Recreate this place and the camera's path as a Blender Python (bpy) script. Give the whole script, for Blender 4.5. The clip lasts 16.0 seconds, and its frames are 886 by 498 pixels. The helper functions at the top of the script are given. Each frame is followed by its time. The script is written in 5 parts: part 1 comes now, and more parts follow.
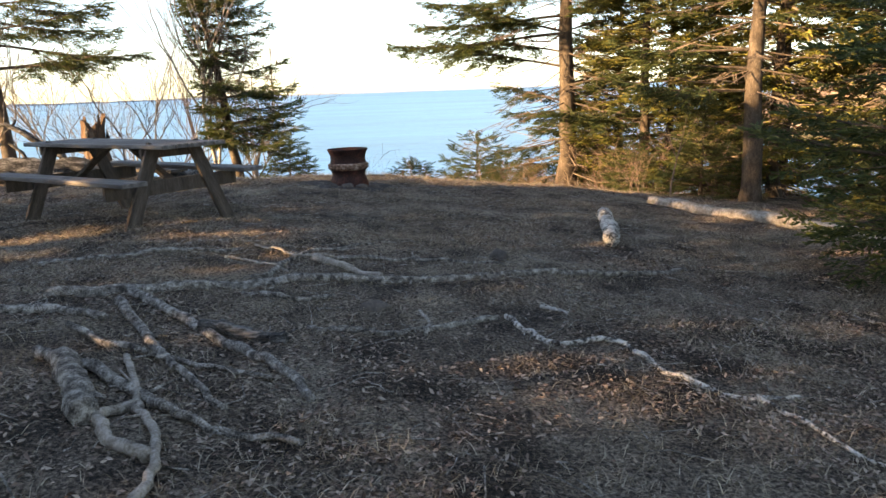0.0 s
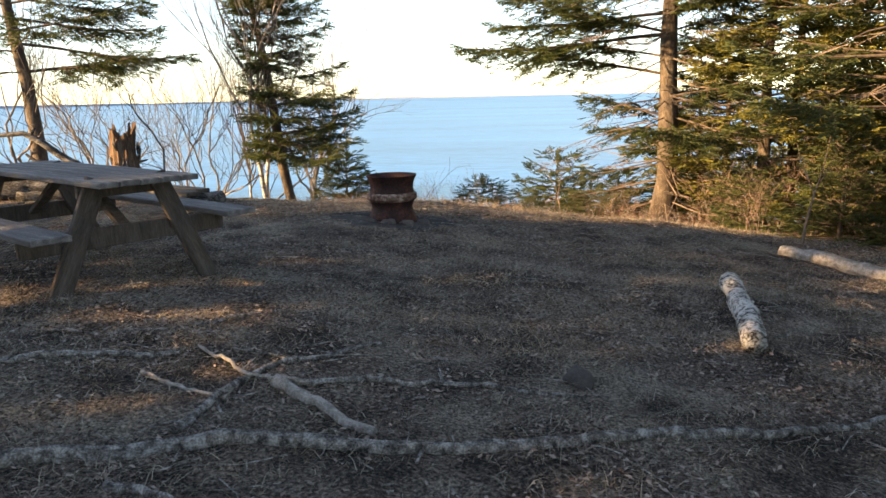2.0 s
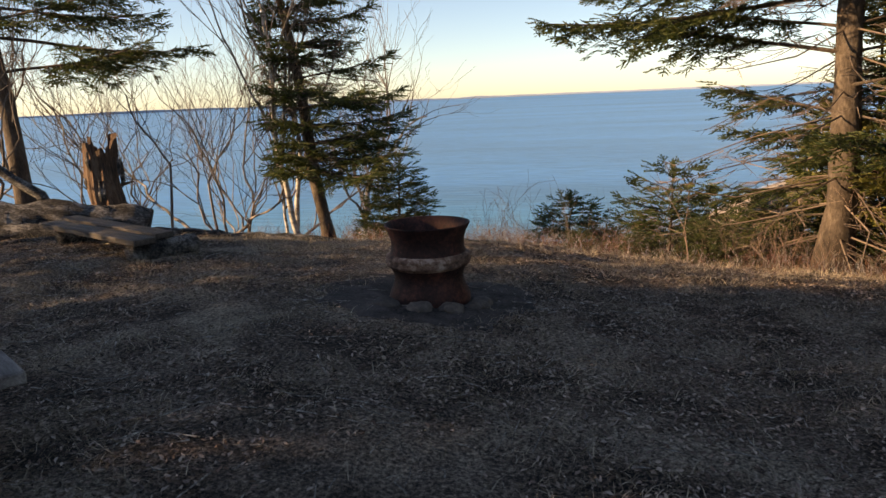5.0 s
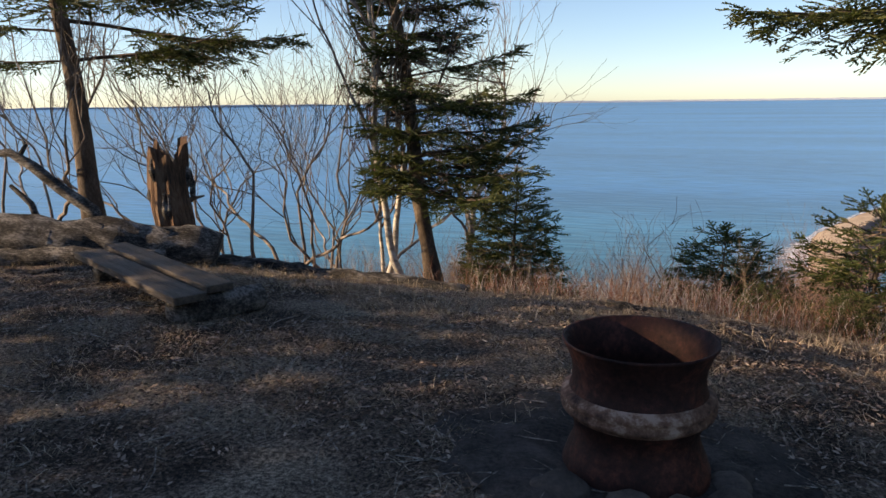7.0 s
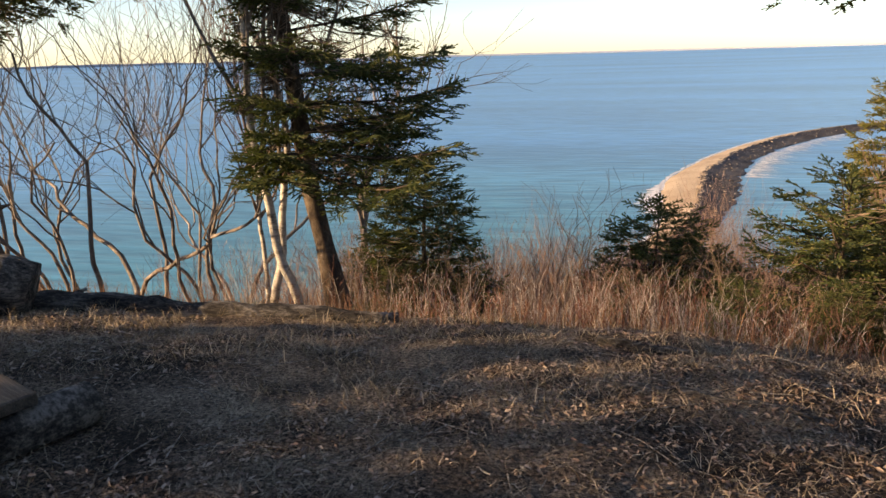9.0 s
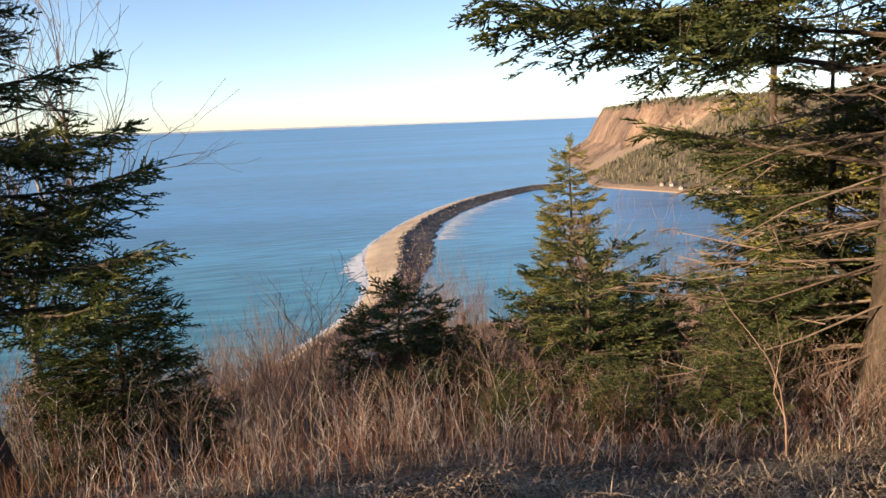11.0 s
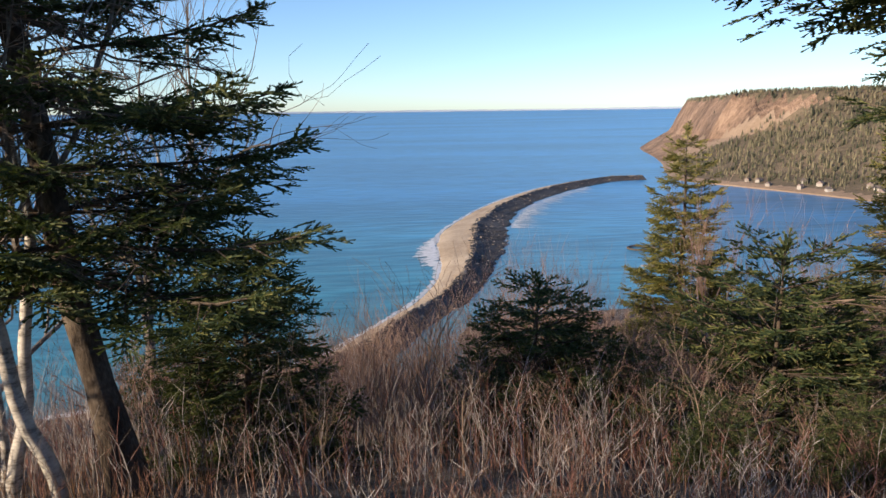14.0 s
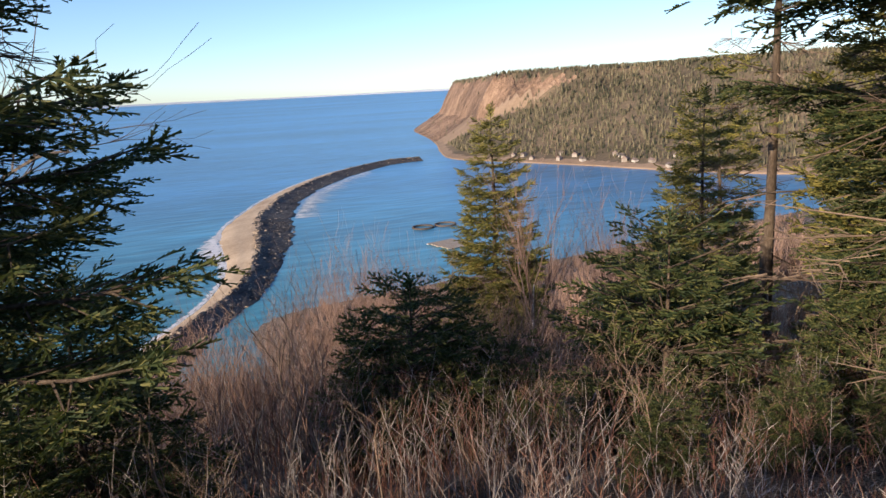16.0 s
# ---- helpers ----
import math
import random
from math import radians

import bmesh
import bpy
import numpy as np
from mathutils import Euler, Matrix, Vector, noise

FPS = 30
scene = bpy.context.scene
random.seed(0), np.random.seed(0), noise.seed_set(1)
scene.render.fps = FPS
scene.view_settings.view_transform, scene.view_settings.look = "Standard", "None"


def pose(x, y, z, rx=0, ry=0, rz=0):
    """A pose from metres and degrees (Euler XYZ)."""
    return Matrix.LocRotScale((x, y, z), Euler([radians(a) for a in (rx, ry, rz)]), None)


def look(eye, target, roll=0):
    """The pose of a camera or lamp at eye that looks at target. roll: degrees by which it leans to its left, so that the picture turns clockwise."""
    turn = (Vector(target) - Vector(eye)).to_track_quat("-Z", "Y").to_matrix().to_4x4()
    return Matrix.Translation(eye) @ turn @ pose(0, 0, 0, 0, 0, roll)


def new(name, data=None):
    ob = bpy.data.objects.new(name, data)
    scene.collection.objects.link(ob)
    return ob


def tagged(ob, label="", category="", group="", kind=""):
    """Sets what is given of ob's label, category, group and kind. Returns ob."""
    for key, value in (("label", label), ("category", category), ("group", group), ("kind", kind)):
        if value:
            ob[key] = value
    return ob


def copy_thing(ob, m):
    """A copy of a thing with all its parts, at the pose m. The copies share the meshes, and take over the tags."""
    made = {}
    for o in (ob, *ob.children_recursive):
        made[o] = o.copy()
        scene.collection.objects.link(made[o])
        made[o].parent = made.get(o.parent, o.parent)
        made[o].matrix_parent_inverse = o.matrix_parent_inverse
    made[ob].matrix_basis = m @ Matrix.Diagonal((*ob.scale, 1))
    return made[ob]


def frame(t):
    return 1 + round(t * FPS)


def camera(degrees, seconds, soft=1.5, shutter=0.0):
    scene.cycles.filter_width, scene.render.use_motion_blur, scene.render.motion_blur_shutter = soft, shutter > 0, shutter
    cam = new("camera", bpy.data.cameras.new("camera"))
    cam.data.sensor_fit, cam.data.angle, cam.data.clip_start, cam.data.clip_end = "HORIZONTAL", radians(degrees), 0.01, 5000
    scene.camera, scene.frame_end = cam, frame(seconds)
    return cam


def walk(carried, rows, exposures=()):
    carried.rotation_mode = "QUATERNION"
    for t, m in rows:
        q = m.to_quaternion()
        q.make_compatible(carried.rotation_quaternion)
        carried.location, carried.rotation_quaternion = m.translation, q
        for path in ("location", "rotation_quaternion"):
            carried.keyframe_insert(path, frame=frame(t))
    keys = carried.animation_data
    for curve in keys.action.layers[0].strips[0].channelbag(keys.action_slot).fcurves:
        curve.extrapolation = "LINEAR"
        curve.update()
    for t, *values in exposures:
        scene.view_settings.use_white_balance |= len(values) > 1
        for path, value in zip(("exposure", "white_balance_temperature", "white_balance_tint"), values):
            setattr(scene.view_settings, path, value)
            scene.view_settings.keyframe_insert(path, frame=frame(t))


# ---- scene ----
cam = camera(62.95, 16.0, 1.5)
PATH = [
    (0.0, pose(0.000, 0.000, 0.000, 77.60, 2.09, 0.00)),
    (0.5, pose(0.159, 0.580, 0.057, 77.75, 1.56, -0.69)),
    (1.0, pose(0.217, 1.160, 0.096, 78.11, 0.91, 0.94)),
    (1.5, pose(0.195, 1.730, 0.083, 78.01, 1.06, 3.77)),
    (2.0, pose(0.149, 2.305, 0.083, 78.16, 1.36, 6.48)),
    (2.5, pose(0.133, 2.938, 0.102, 78.29, 1.70, 8.27)),
    (3.0, pose(0.137, 3.500, 0.109, 78.24, 1.96, 8.80)),
    (5.3, pose(-0.319, 6.178, 0.024, 78.20, 2.15, 14.16)),
    (5.5, pose(-0.408, 6.387, 0.016, 77.79, 1.68, 15.62)),
    (6.0, pose(-0.677, 6.876, 0.018, 77.61, 0.86, 18.59)),
    (6.5, pose(-0.957, 7.379, 0.067, 78.31, 0.77, 20.06)),
    (7.0, pose(-1.210, 7.861, 0.104, 78.68, 0.72, 20.11)),
    (7.5, pose(-1.493, 8.310, 0.107, 78.42, 0.89, 19.27)),
    (8.0, pose(-1.742, 8.738, 0.116, 77.27, 1.28, 17.44)),
    (8.5, pose(-1.974, 9.135, 0.152, 75.79, 1.33, 14.43)),
    (9.0, pose(-2.163, 9.564, 0.173, 75.12, 1.56, 9.63)),
    (9.5, pose(-2.228, 10.052, 0.164, 75.64, 1.90, 3.55)),
    (10.0, pose(-2.345, 10.442, 0.153, 77.43, 1.30, -3.58)),
    (10.2, pose(-2.370, 10.579, 0.161, 78.01, 1.73, -6.23)),
    (12.3, pose(-2.537, 11.038, 0.171, 82.25, 0.95, -18.06)),
    (12.5, pose(-2.577, 11.097, 0.164, 82.23, 0.74, -17.28)),
    (13.0, pose(-2.747, 11.300, 0.122, 83.02, -0.50, -17.69)),
    (13.5, pose(-2.884, 11.554, 0.086, 80.68, -0.26, -11.68)),
    (14.0, pose(-3.065, 11.899, 0.070, 79.22, 0.75, -7.89)),
    (14.5, pose(-3.307, 12.230, 0.049, 78.26, 2.02, -8.41)),
    (15.0, pose(-3.472, 12.522, 0.039, 77.59, 2.71, -12.17)),
    (15.5, pose(-3.568, 12.738, 0.073, 77.29, 3.34, -18.60)),
    (16.0, pose(-3.644, 12.901, 0.101, 77.63, 2.83, -25.42)),
]
EXPOSE = [(0.0, 2.12, 10000, 16), (1.5, 2.05, 10000, 16), (2.5, 1.75, 9900, 16), (3.0, 1.45, 9700, 16), (5.5, 0.9, 8900, 20), (7.5, 0.78, 7500, 16), (9.0, 1.05, 9000, 19), (10.0, 1.05, 8600, 18), (12.5, 0.65, 6300, 11), (14.5, 0.62, 6300, 12), (16.0, 0.64, 6400, 14)]
walk(cam, PATH, EXPOSE)

# ---- light: a low sun from the sea side, clear sky ----
SUN_DIR = Vector((-0.88, -0.40, 0.28)).normalized()
SUN_EL = math.asin(SUN_DIR.z)
SUN_AZ = math.atan2(SUN_DIR.x, SUN_DIR.y)
world = bpy.data.worlds.new("sky")
world.use_nodes = True
scene.world = world
_n = world.node_tree.nodes
sky = _n.new("ShaderNodeTexSky")
sky.sky_type = "NISHITA"
sky.sun_disc = False
sky.sun_elevation = SUN_EL
sky.sun_rotation = SUN_AZ
sky.altitude = 70
sky.air_density, sky.dust_density, sky.ozone_density = 0.75, 0.3, 3.0
_n["Background"].inputs["Strength"].default_value = 0.13
world.node_tree.links.new(sky.outputs[0], _n["Background"].inputs["Color"])
sun_data = bpy.data.lights.new("sun", "SUN")
sun_data.energy, sun_data.angle, sun_data.color = 5.0, radians(0.6), (1.0, 0.79, 0.54)
sun = new("sun", sun_data)
sun.matrix_world = look(SUN_DIR * 60, (0, 0, 0))

# ---- materials ----
def material(name, dark, light, scale=8.0, rough=0.85, bump=0.4, stretch=(1, 1, 1), metal=0.0, fine=6.0, island=False, third=None, bump_dist=0.02, spec=0.35, vary=0.0, object_space=True, lo=0.25, hi=0.78):
    m = bpy.data.materials.new(name)
    m.use_nodes = True
    nt = m.node_tree
    n, l = nt.nodes, nt.links
    b = n["Principled BSDF"]
    co = n.new("ShaderNodeTexCoord")
    mp = n.new("ShaderNodeMapping")
    mp.inputs["Scale"].default_value = stretch
    l.new(co.outputs["Object" if object_space else "Generated"], mp.inputs["Vector"])
    big = n.new("ShaderNodeTexNoise")
    big.inputs["Scale"].default_value, big.inputs["Detail"].default_value = scale, 4
    small = n.new("ShaderNodeTexNoise")
    small.inputs["Scale"].default_value, small.inputs["Detail"].default_value = scale * fine, 6
    small.inputs["Roughness"].default_value = 0.7
    for q in (big, small):
        l.new(mp.outputs[0], q.inputs["Vector"])
    add = n.new("ShaderNodeMath")
    add.operation = "MULTIPLY_ADD"
    l.new(small.outputs["Fac"], add.inputs[0])
    add.inputs[1].default_value = 0.9
    half = n.new("ShaderNodeMath")
    half.operation = "MULTIPLY_ADD"
    l.new(big.outputs["Fac"], half.inputs[0])
    half.inputs[1].default_value, half.inputs[2].default_value = 0.9, -0.4
    l.new(half.outputs[0], add.inputs[2])
    fac = add.outputs[0]
    if island or vary:
        rnd = n.new("ShaderNodeNewGeometry").outputs["Random Per Island"] if island else n.new("ShaderNodeObjectInfo").outputs["Random"]
        mix = n.new("ShaderNodeMix")
        mix.inputs[0].default_value = vary or 0.6
        l.new(fac, mix.inputs[2])
        l.new(rnd, mix.inputs[3])
        fac = mix.outputs[0]
    ramp = n.new("ShaderNodeValToRGB")
    ramp.color_ramp.elements[0].color, ramp.color_ramp.elements[1].color = (*dark, 1), (*light, 1)
    ramp.color_ramp.elements[0].position, ramp.color_ramp.elements[1].position = lo, hi
    if third:
        e = ramp.color_ramp.elements.new(0.52)
        e.color = (*third, 1)
    l.new(fac, ramp.inputs[0])
    l.new(ramp.outputs[0], b.inputs["Base Color"])
    b.inputs["Roughness"].default_value, b.inputs["Metallic"].default_value = rough, metal
    b.inputs["Specular IOR Level"].default_value = spec
    if bump:
        bp = n.new("ShaderNodeBump")
        bp.inputs["Strength"].default_value, bp.inputs["Distance"].default_value = bump, bump_dist
        l.new(add.outputs[0], bp.inputs["Height"])
        l.new(bp.outputs[0], b.inputs["Normal"])
    return m


def translucent(m, amount, tint):
    nt = m.node_tree
    n, l = nt.nodes, nt.links
    b, out = n["Principled BSDF"], n["Material Output"]
    tr = n.new("ShaderNodeBsdfTranslucent")
    tr.inputs["Color"].default_value = (*tint, 1)
    mx = n.new("ShaderNodeMixShader")
    mx.inputs[0].default_value = amount
    l.new(b.outputs[0], mx.inputs[1])
    l.new(tr.outputs[0], mx.inputs[2])
    l.new(mx.outputs[0], out.inputs["Surface"])
    return m


M_SOIL = material("soil_and_dry_grass", (0.045, 0.033, 0.026), (0.42, 0.34, 0.26), 1.9, 0.95, 1.0, fine=26, third=(0.22, 0.165, 0.13), bump_dist=0.05, lo=0.36, hi=0.68)


def speckle(m, scale, low, high, bump):
    """Fine dark and pale specks multiplied into a material's colour."""
    nt = m.node_tree
    n, l = nt.nodes, nt.links
    b = n["Principled BSDF"]
    old = b.inputs["Base Color"].links[0].from_socket
    co = n.new("ShaderNodeTexCoord")
    nz = n.new("ShaderNodeTexNoise")
    nz.inputs["Scale"].default_value, nz.inputs["Detail"].default_value, nz.inputs["Roughness"].default_value = scale, 5, 0.75
    l.new(co.outputs["Object"], nz.inputs["Vector"])
    rp = n.new("ShaderNodeValToRGB")
    rp.color_ramp.elements[0].position, rp.color_ramp.elements[1].position = 0.40, 0.62
    rp.color_ramp.elements[0].color, rp.color_ramp.elements[1].color = (low, low, low, 1), (high, high, high * 0.96, 1)
    l.new(nz.outputs["Fac"], rp.inputs[0])
    mx = n.new("ShaderNodeMix")
    mx.data_type, mx.blend_type = "RGBA", "MULTIPLY"
    mx.inputs[0].default_value = 1.0
    l.new(old, mx.inputs[6])
    l.new(rp.outputs[0], mx.inputs[7])
    l.new(mx.outputs[2], b.inputs["Base Color"])
    bp = n.new("ShaderNodeBump")
    bp.inputs["Strength"].default_value, bp.inputs["Distance"].default_value = bump, 0.02
    l.new(nz.outputs["Fac"], bp.inputs["Height"])
    if b.inputs["Normal"].links:
        l.new(b.inputs["Normal"].links[0].from_socket, bp.inputs["Normal"])
    l.new(bp.outputs[0], b.inputs["Normal"])


speckle(M_SOIL, 55.0, 0.25, 1.9, 1.0)
M_NEEDLE = translucent(material("spruce_needles", (0.02, 0.038, 0.016), (0.15, 0.15, 0.055), 3.0, 0.6, 0, island=True, third=(0.055, 0.075, 0.027)), 0.18, (0.12, 0.16, 0.03))
# same needles with warm sunlight put into the colour: paler and yellower
M_NEEDLE_SUN = translucent(material("sunlit_spruce_needles", (0.06, 0.075, 0.02), (0.34, 0.29, 0.085), 3.0, 0.6, 0, island=True, third=(0.175, 0.17, 0.05)), 0.2, (0.2, 0.2, 0.04))
M_BARK = material("spruce_bark", (0.035, 0.026, 0.02), (0.19, 0.15, 0.115), 5.0, 0.95, 1.0, (1, 1, 0.45), fine=7, third=(0.09, 0.068, 0.052))
M_TWIG = material("dead_twigs", (0.06, 0.044, 0.034), (0.30, 0.225, 0.175), 4.0, 0.9, 0.2, vary=0.3, island=True)
M_GREYBARK = material("grey_alder_bark", (0.11, 0.09, 0.08), (0.42, 0.37, 0.33), 6.0, 0.9, 0.5, (1, 1, 0.6), third=(0.18, 0.152, 0.132))
M_BIRCH = material("birch_bark", (0.06, 0.05, 0.045), (0.68, 0.64, 0.58), 4.0, 0.75, 0.5, (1, 1, 3.0), fine=5, third=(0.5, 0.46, 0.41))
M_RED = material("reddish_shrub_twigs", (0.11, 0.065, 0.048), (0.40, 0.28, 0.23), 4.0, 0.9, 0.0, island=True, vary=0.4)
M_PALESTEM = material("pale_grey_stems", (0.14, 0.12, 0.115), (0.55, 0.5, 0.48), 4.0, 0.8, 0.0, island=True, vary=0.6)
M_REDSTEM = material("red_brown_stems", (0.06, 0.03, 0.024), (0.28, 0.13, 0.1), 4.0, 0.8, 0.0, island=True, vary=0.6)
M_STALK = translucent(material("dry_grass_stalks", (0.08, 0.042, 0.03), (0.42, 0.25, 0.17), 6.0, 0.8, 0, island=True, third=(0.24, 0.125, 0.083)), 0.25, (0.5, 0.3, 0.14))
M_GRASS = translucent(material("dead_grass", (0.13, 0.105, 0.075), (0.58, 0.49, 0.37), 2.0, 0.85, 0, island=True, third=(0.33, 0.265, 0.205)), 0.2, (0.4, 0.33, 0.17))
M_STRAW = material("bleached_straw", (0.12, 0.10, 0.075), (0.72, 0.64, 0.5), 2.0, 0.8, 0, island=True, third=(0.42, 0.36, 0.27), vary=0.8, lo=0.1, hi=0.95)
M_LEAF = material("fallen_leaves", (0.035, 0.022, 0.016), (0.48, 0.38, 0.30), 3.0, 0.8, 0, island=True, third=(0.21, 0.14, 0.108), vary=0.85, lo=0.12, hi=0.95)
M_ROOT = material("weathered_roots", (0.05, 0.042, 0.036), (0.62, 0.57, 0.50), 22.0, 0.9, 1.0, fine=5, third=(0.28, 0.245, 0.21), lo=0.32, hi=0.68)
M_BIRCHLOG = material("peeling_birch_bark", (0.04, 0.032, 0.028), (0.74, 0.69, 0.62), 13.0, 0.8, 0.9, fine=4, third=(0.52, 0.47, 0.41), lo=0.36, hi=0.62)
M_PALEWOOD = material("peeled_pale_wood", (0.16, 0.13, 0.10), (0.66, 0.58, 0.5), 20.0, 0.85, 0.8, fine=5)
M_TABLE = material("weathered_grey_boards", (0.085, 0.075, 0.07), (0.32, 0.295, 0.27), 6.0, 0.85, 0.5, (0.35, 4.0, 4.0), fine=6, third=(0.19, 0.17, 0.155), vary=0.12)
M_LEG = material("dark_timber", (0.04, 0.03, 0.025), (0.17, 0.135, 0.11), 6.0, 0.9, 0.5, (3.0, 3.0, 0.5), fine=6, vary=0.12)
M_PLANK = material("bench_planks", (0.03, 0.025, 0.022), (0.17, 0.145, 0.12), 5.0, 0.85, 0.6, (0.35, 5.0, 4.0), fine=6)
M_ROT = material("rotten_log", (0.022, 0.02, 0.019), (0.36, 0.335, 0.31), 5.0, 0.95, 1.0, (0.6, 1.6, 2.0), fine=6, third=(0.12, 0.11, 0.10), bump_dist=0.06, lo=0.34, hi=0.68)
M_STUMP = material("broken_stump", (0.025, 0.018, 0.015), (0.27, 0.19, 0.135), 4.0, 0.95, 1.0, (2.5, 2.5, 0.4), fine=6, third=(0.16, 0.095, 0.06), bump_dist=0.05)
M_RUST = material("rusted_steel", (0.012, 0.006, 0.006), (0.15, 0.05, 0.034), 6.0, 0.7, 0.5, fine=6, third=(0.05, 0.019, 0.015), metal=0.25, bump_dist=0.006)
M_RIDGE = material("scaled_pale_rust", (0.04, 0.018, 0.014), (0.42, 0.30, 0.24), 5.0, 0.8, 0.6, fine=5, third=(0.2, 0.11, 0.075), bump_dist=0.006, lo=0.32, hi=0.66)
M_ASH = material("charred_ash_soil", (0.012, 0.011, 0.01), (0.12, 0.10, 0.09), 6.0, 0.98, 1.0, fine=8)
M_STONE = material("fire_ring_stone", (0.045, 0.038, 0.034), (0.19, 0.155, 0.13), 4.0, 0.9, 0.7, fine=8, vary=0.3)
M_SAND = material("shingle_beach", (0.32, 0.24, 0.165), (0.56, 0.45, 0.33), 0.05, 0.9, 0.5, fine=14, bump_dist=0.4)
M_SHINGLE = material("dark_wet_shingle", (0.02, 0.02, 0.023), (0.12, 0.11, 0.105), 0.06, 0.8, 0.6, fine=16, bump_dist=0.5)
M_ROCK = material("red_cliff_rock", (0.12, 0.08, 0.06), (0.42, 0.29, 0.205), 0.018, 0.95, 1.0, (1, 1, 0.5), fine=9, third=(0.28, 0.185, 0.13), lo=0.33, hi=0.7, bump_dist=6.0)
M_TALUS = material("scree_and_dry_slope", (0.21, 0.15, 0.105), (0.34, 0.25, 0.18), 0.02, 0.95, 0.5, fine=12, bump_dist=1.5)
M_FOREST = material("hillside_forest_floor", (0.07, 0.06, 0.04), (0.24, 0.18, 0.12), 0.02, 0.95, 0.6, fine=14, third=(0.14, 0.11, 0.075), bump_dist=2.0)
M_FARTREE = material("far_conifers", (0.03, 0.036, 0.022), (0.19, 0.165, 0.105), 0.02, 0.9, 0, island=True, vary=0.6)
M_FOAM = material("white_foam", (0.6, 0.62, 0.64), (0.85, 0.86, 0.88), 0.3, 0.7, 0)
M_HOUSE = material("painted_cottage_wall", (0.24, 0.21, 0.18), (0.5, 0.47, 0.43), 0.3, 0.8, 0, vary=0.4)
M_ROOF = material("cottage_roof", (0.09, 0.08, 0.08), (0.26, 0.2, 0.18), 0.3, 0.85, 0, vary=0.6)
# distance haze is painted into this blue-grey base colour
M_HAZE = material("haze_tinted_far_shore", (0.30, 0.36, 0.46), (0.40, 0.45, 0.53), 0.002, 1.0, 0)


def sea_material():
    m = bpy.data.materials.new("sea_water")
    m.use_nodes = True
    nt = m.node_tree
    n, l = nt.nodes, nt.links
    b = n["Principled BSDF"]
    geo = n.new("ShaderNodeNewGeometry")
    mp = n.new("ShaderNodeMapping")
    mp.inputs["Rotation"].default_value = (0, 0, 0.35)
    mp.inputs["Scale"].default_value = (0.22, 1.0, 1.0)
    l.new(geo.outputs["Position"], mp.inputs["Vector"])
    waves = n.new("ShaderNodeTexNoise")
    waves.inputs["Scale"].default_value, waves.inputs["Detail"].default_value = 0.16, 5
    l.new(mp.outputs[0], waves.inputs["Vector"])
    patch = n.new("ShaderNodeTexNoise")
    patch.inputs["Scale"].default_value, patch.inputs["Detail"].default_value = 0.006, 4
    l.new(mp.outputs[0], patch.inputs["Vector"])
    # shallow water near the beach is greener
    dist = n.new("ShaderNodeVectorMath")
    dist.operation = "DISTANCE"
    dist.inputs[1].default_value = (-40, 190, -70)
    l.new(geo.outputs["Position"], dist.inputs[0])
    near = n.new("ShaderNodeMapRange")
    near.inputs[1].default_value, near.inputs[2].default_value = 60, 420
    l.new(dist.outputs["Value"], near.inputs[0])
    mixd = n.new("ShaderNodeMix")
    mixd.data_type = "RGBA"
    l.new(near.outputs[0], mixd.inputs[0])
    mixd.inputs[6].default_value = (0.06, 0.27, 0.34, 1)
    mixd.inputs[7].default_value = (0.04, 0.205, 0.43, 1)
    ramp = n.new("ShaderNodeValToRGB")
    ramp.color_ramp.elements[0].color, ramp.color_ramp.elements[1].color = (0.62, 0.64, 0.66, 1), (1.35, 1.33, 1.3, 1)
    ramp.color_ramp.elements[0].position, ramp.color_ramp.elements[1].position = 0.40, 0.60
    avg = n.new("ShaderNodeMath")
    avg.operation = "MULTIPLY_ADD"
    avg.inputs[1].default_value = 0.5
    l.new(waves.outputs["Fac"], avg.inputs[0])
    half = n.new("ShaderNodeMath")
    half.operation = "MULTIPLY"
    half.inputs[1].default_value = 0.5
    l.new(patch.outputs["Fac"], half.inputs[0])
    l.new(half.outputs[0], avg.inputs[2])
    l.new(avg.outputs[0], ramp.inputs[0])
    mul = n.new("ShaderNodeMix")
    mul.data_type, mul.blend_type = "RGBA", "MULTIPLY"
    mul.inputs[0].default_value = 1.0
    l.new(mixd.outputs[2], mul.inputs[6])
    l.new(ramp.outputs[0], mul.inputs[7])
    l.new(mul.outputs[2], b.inputs["Base Color"])
    b.inputs["Roughness"].default_value = 0.28
    b.inputs["IOR"].default_value = 1.33
    bp = n.new("ShaderNodeBump")
    bp.inputs["Strength"].default_value, bp.inputs["Distance"].default_value = 0.35, 1.6
    l.new(waves.outputs["Fac"], bp.inputs["Height"])
    l.new(bp.outputs[0], b.inputs["Normal"])
    return m


M_SEA = sea_material()


# ---- mesh helpers ----
def mesh_object(name, verts, faces, mat, parent=None, smooth=False, label=""):
    me = bpy.data.meshes.new(name)
    me.from_pydata(np.asarray(verts, float).tolist(), [], faces.tolist() if isinstance(faces, np.ndarray) else faces)
    me.materials.append(mat)
    if smooth:
        me.shade_smooth()
    ob = new(name, me)
    if parent:
        ob.parent = parent
    if label:
        ob["label"] = label
    return ob


def part(name, bm, mat, parent, label="", smooth=False):
    me = bpy.data.meshes.new(name)
    bm.to_mesh(me)
    bm.free()
    me.materials.append(mat)
    if smooth:
        me.shade_smooth()
    ob = new(name, me)
    ob.parent = parent
    if label:
        ob["label"] = label
    return ob


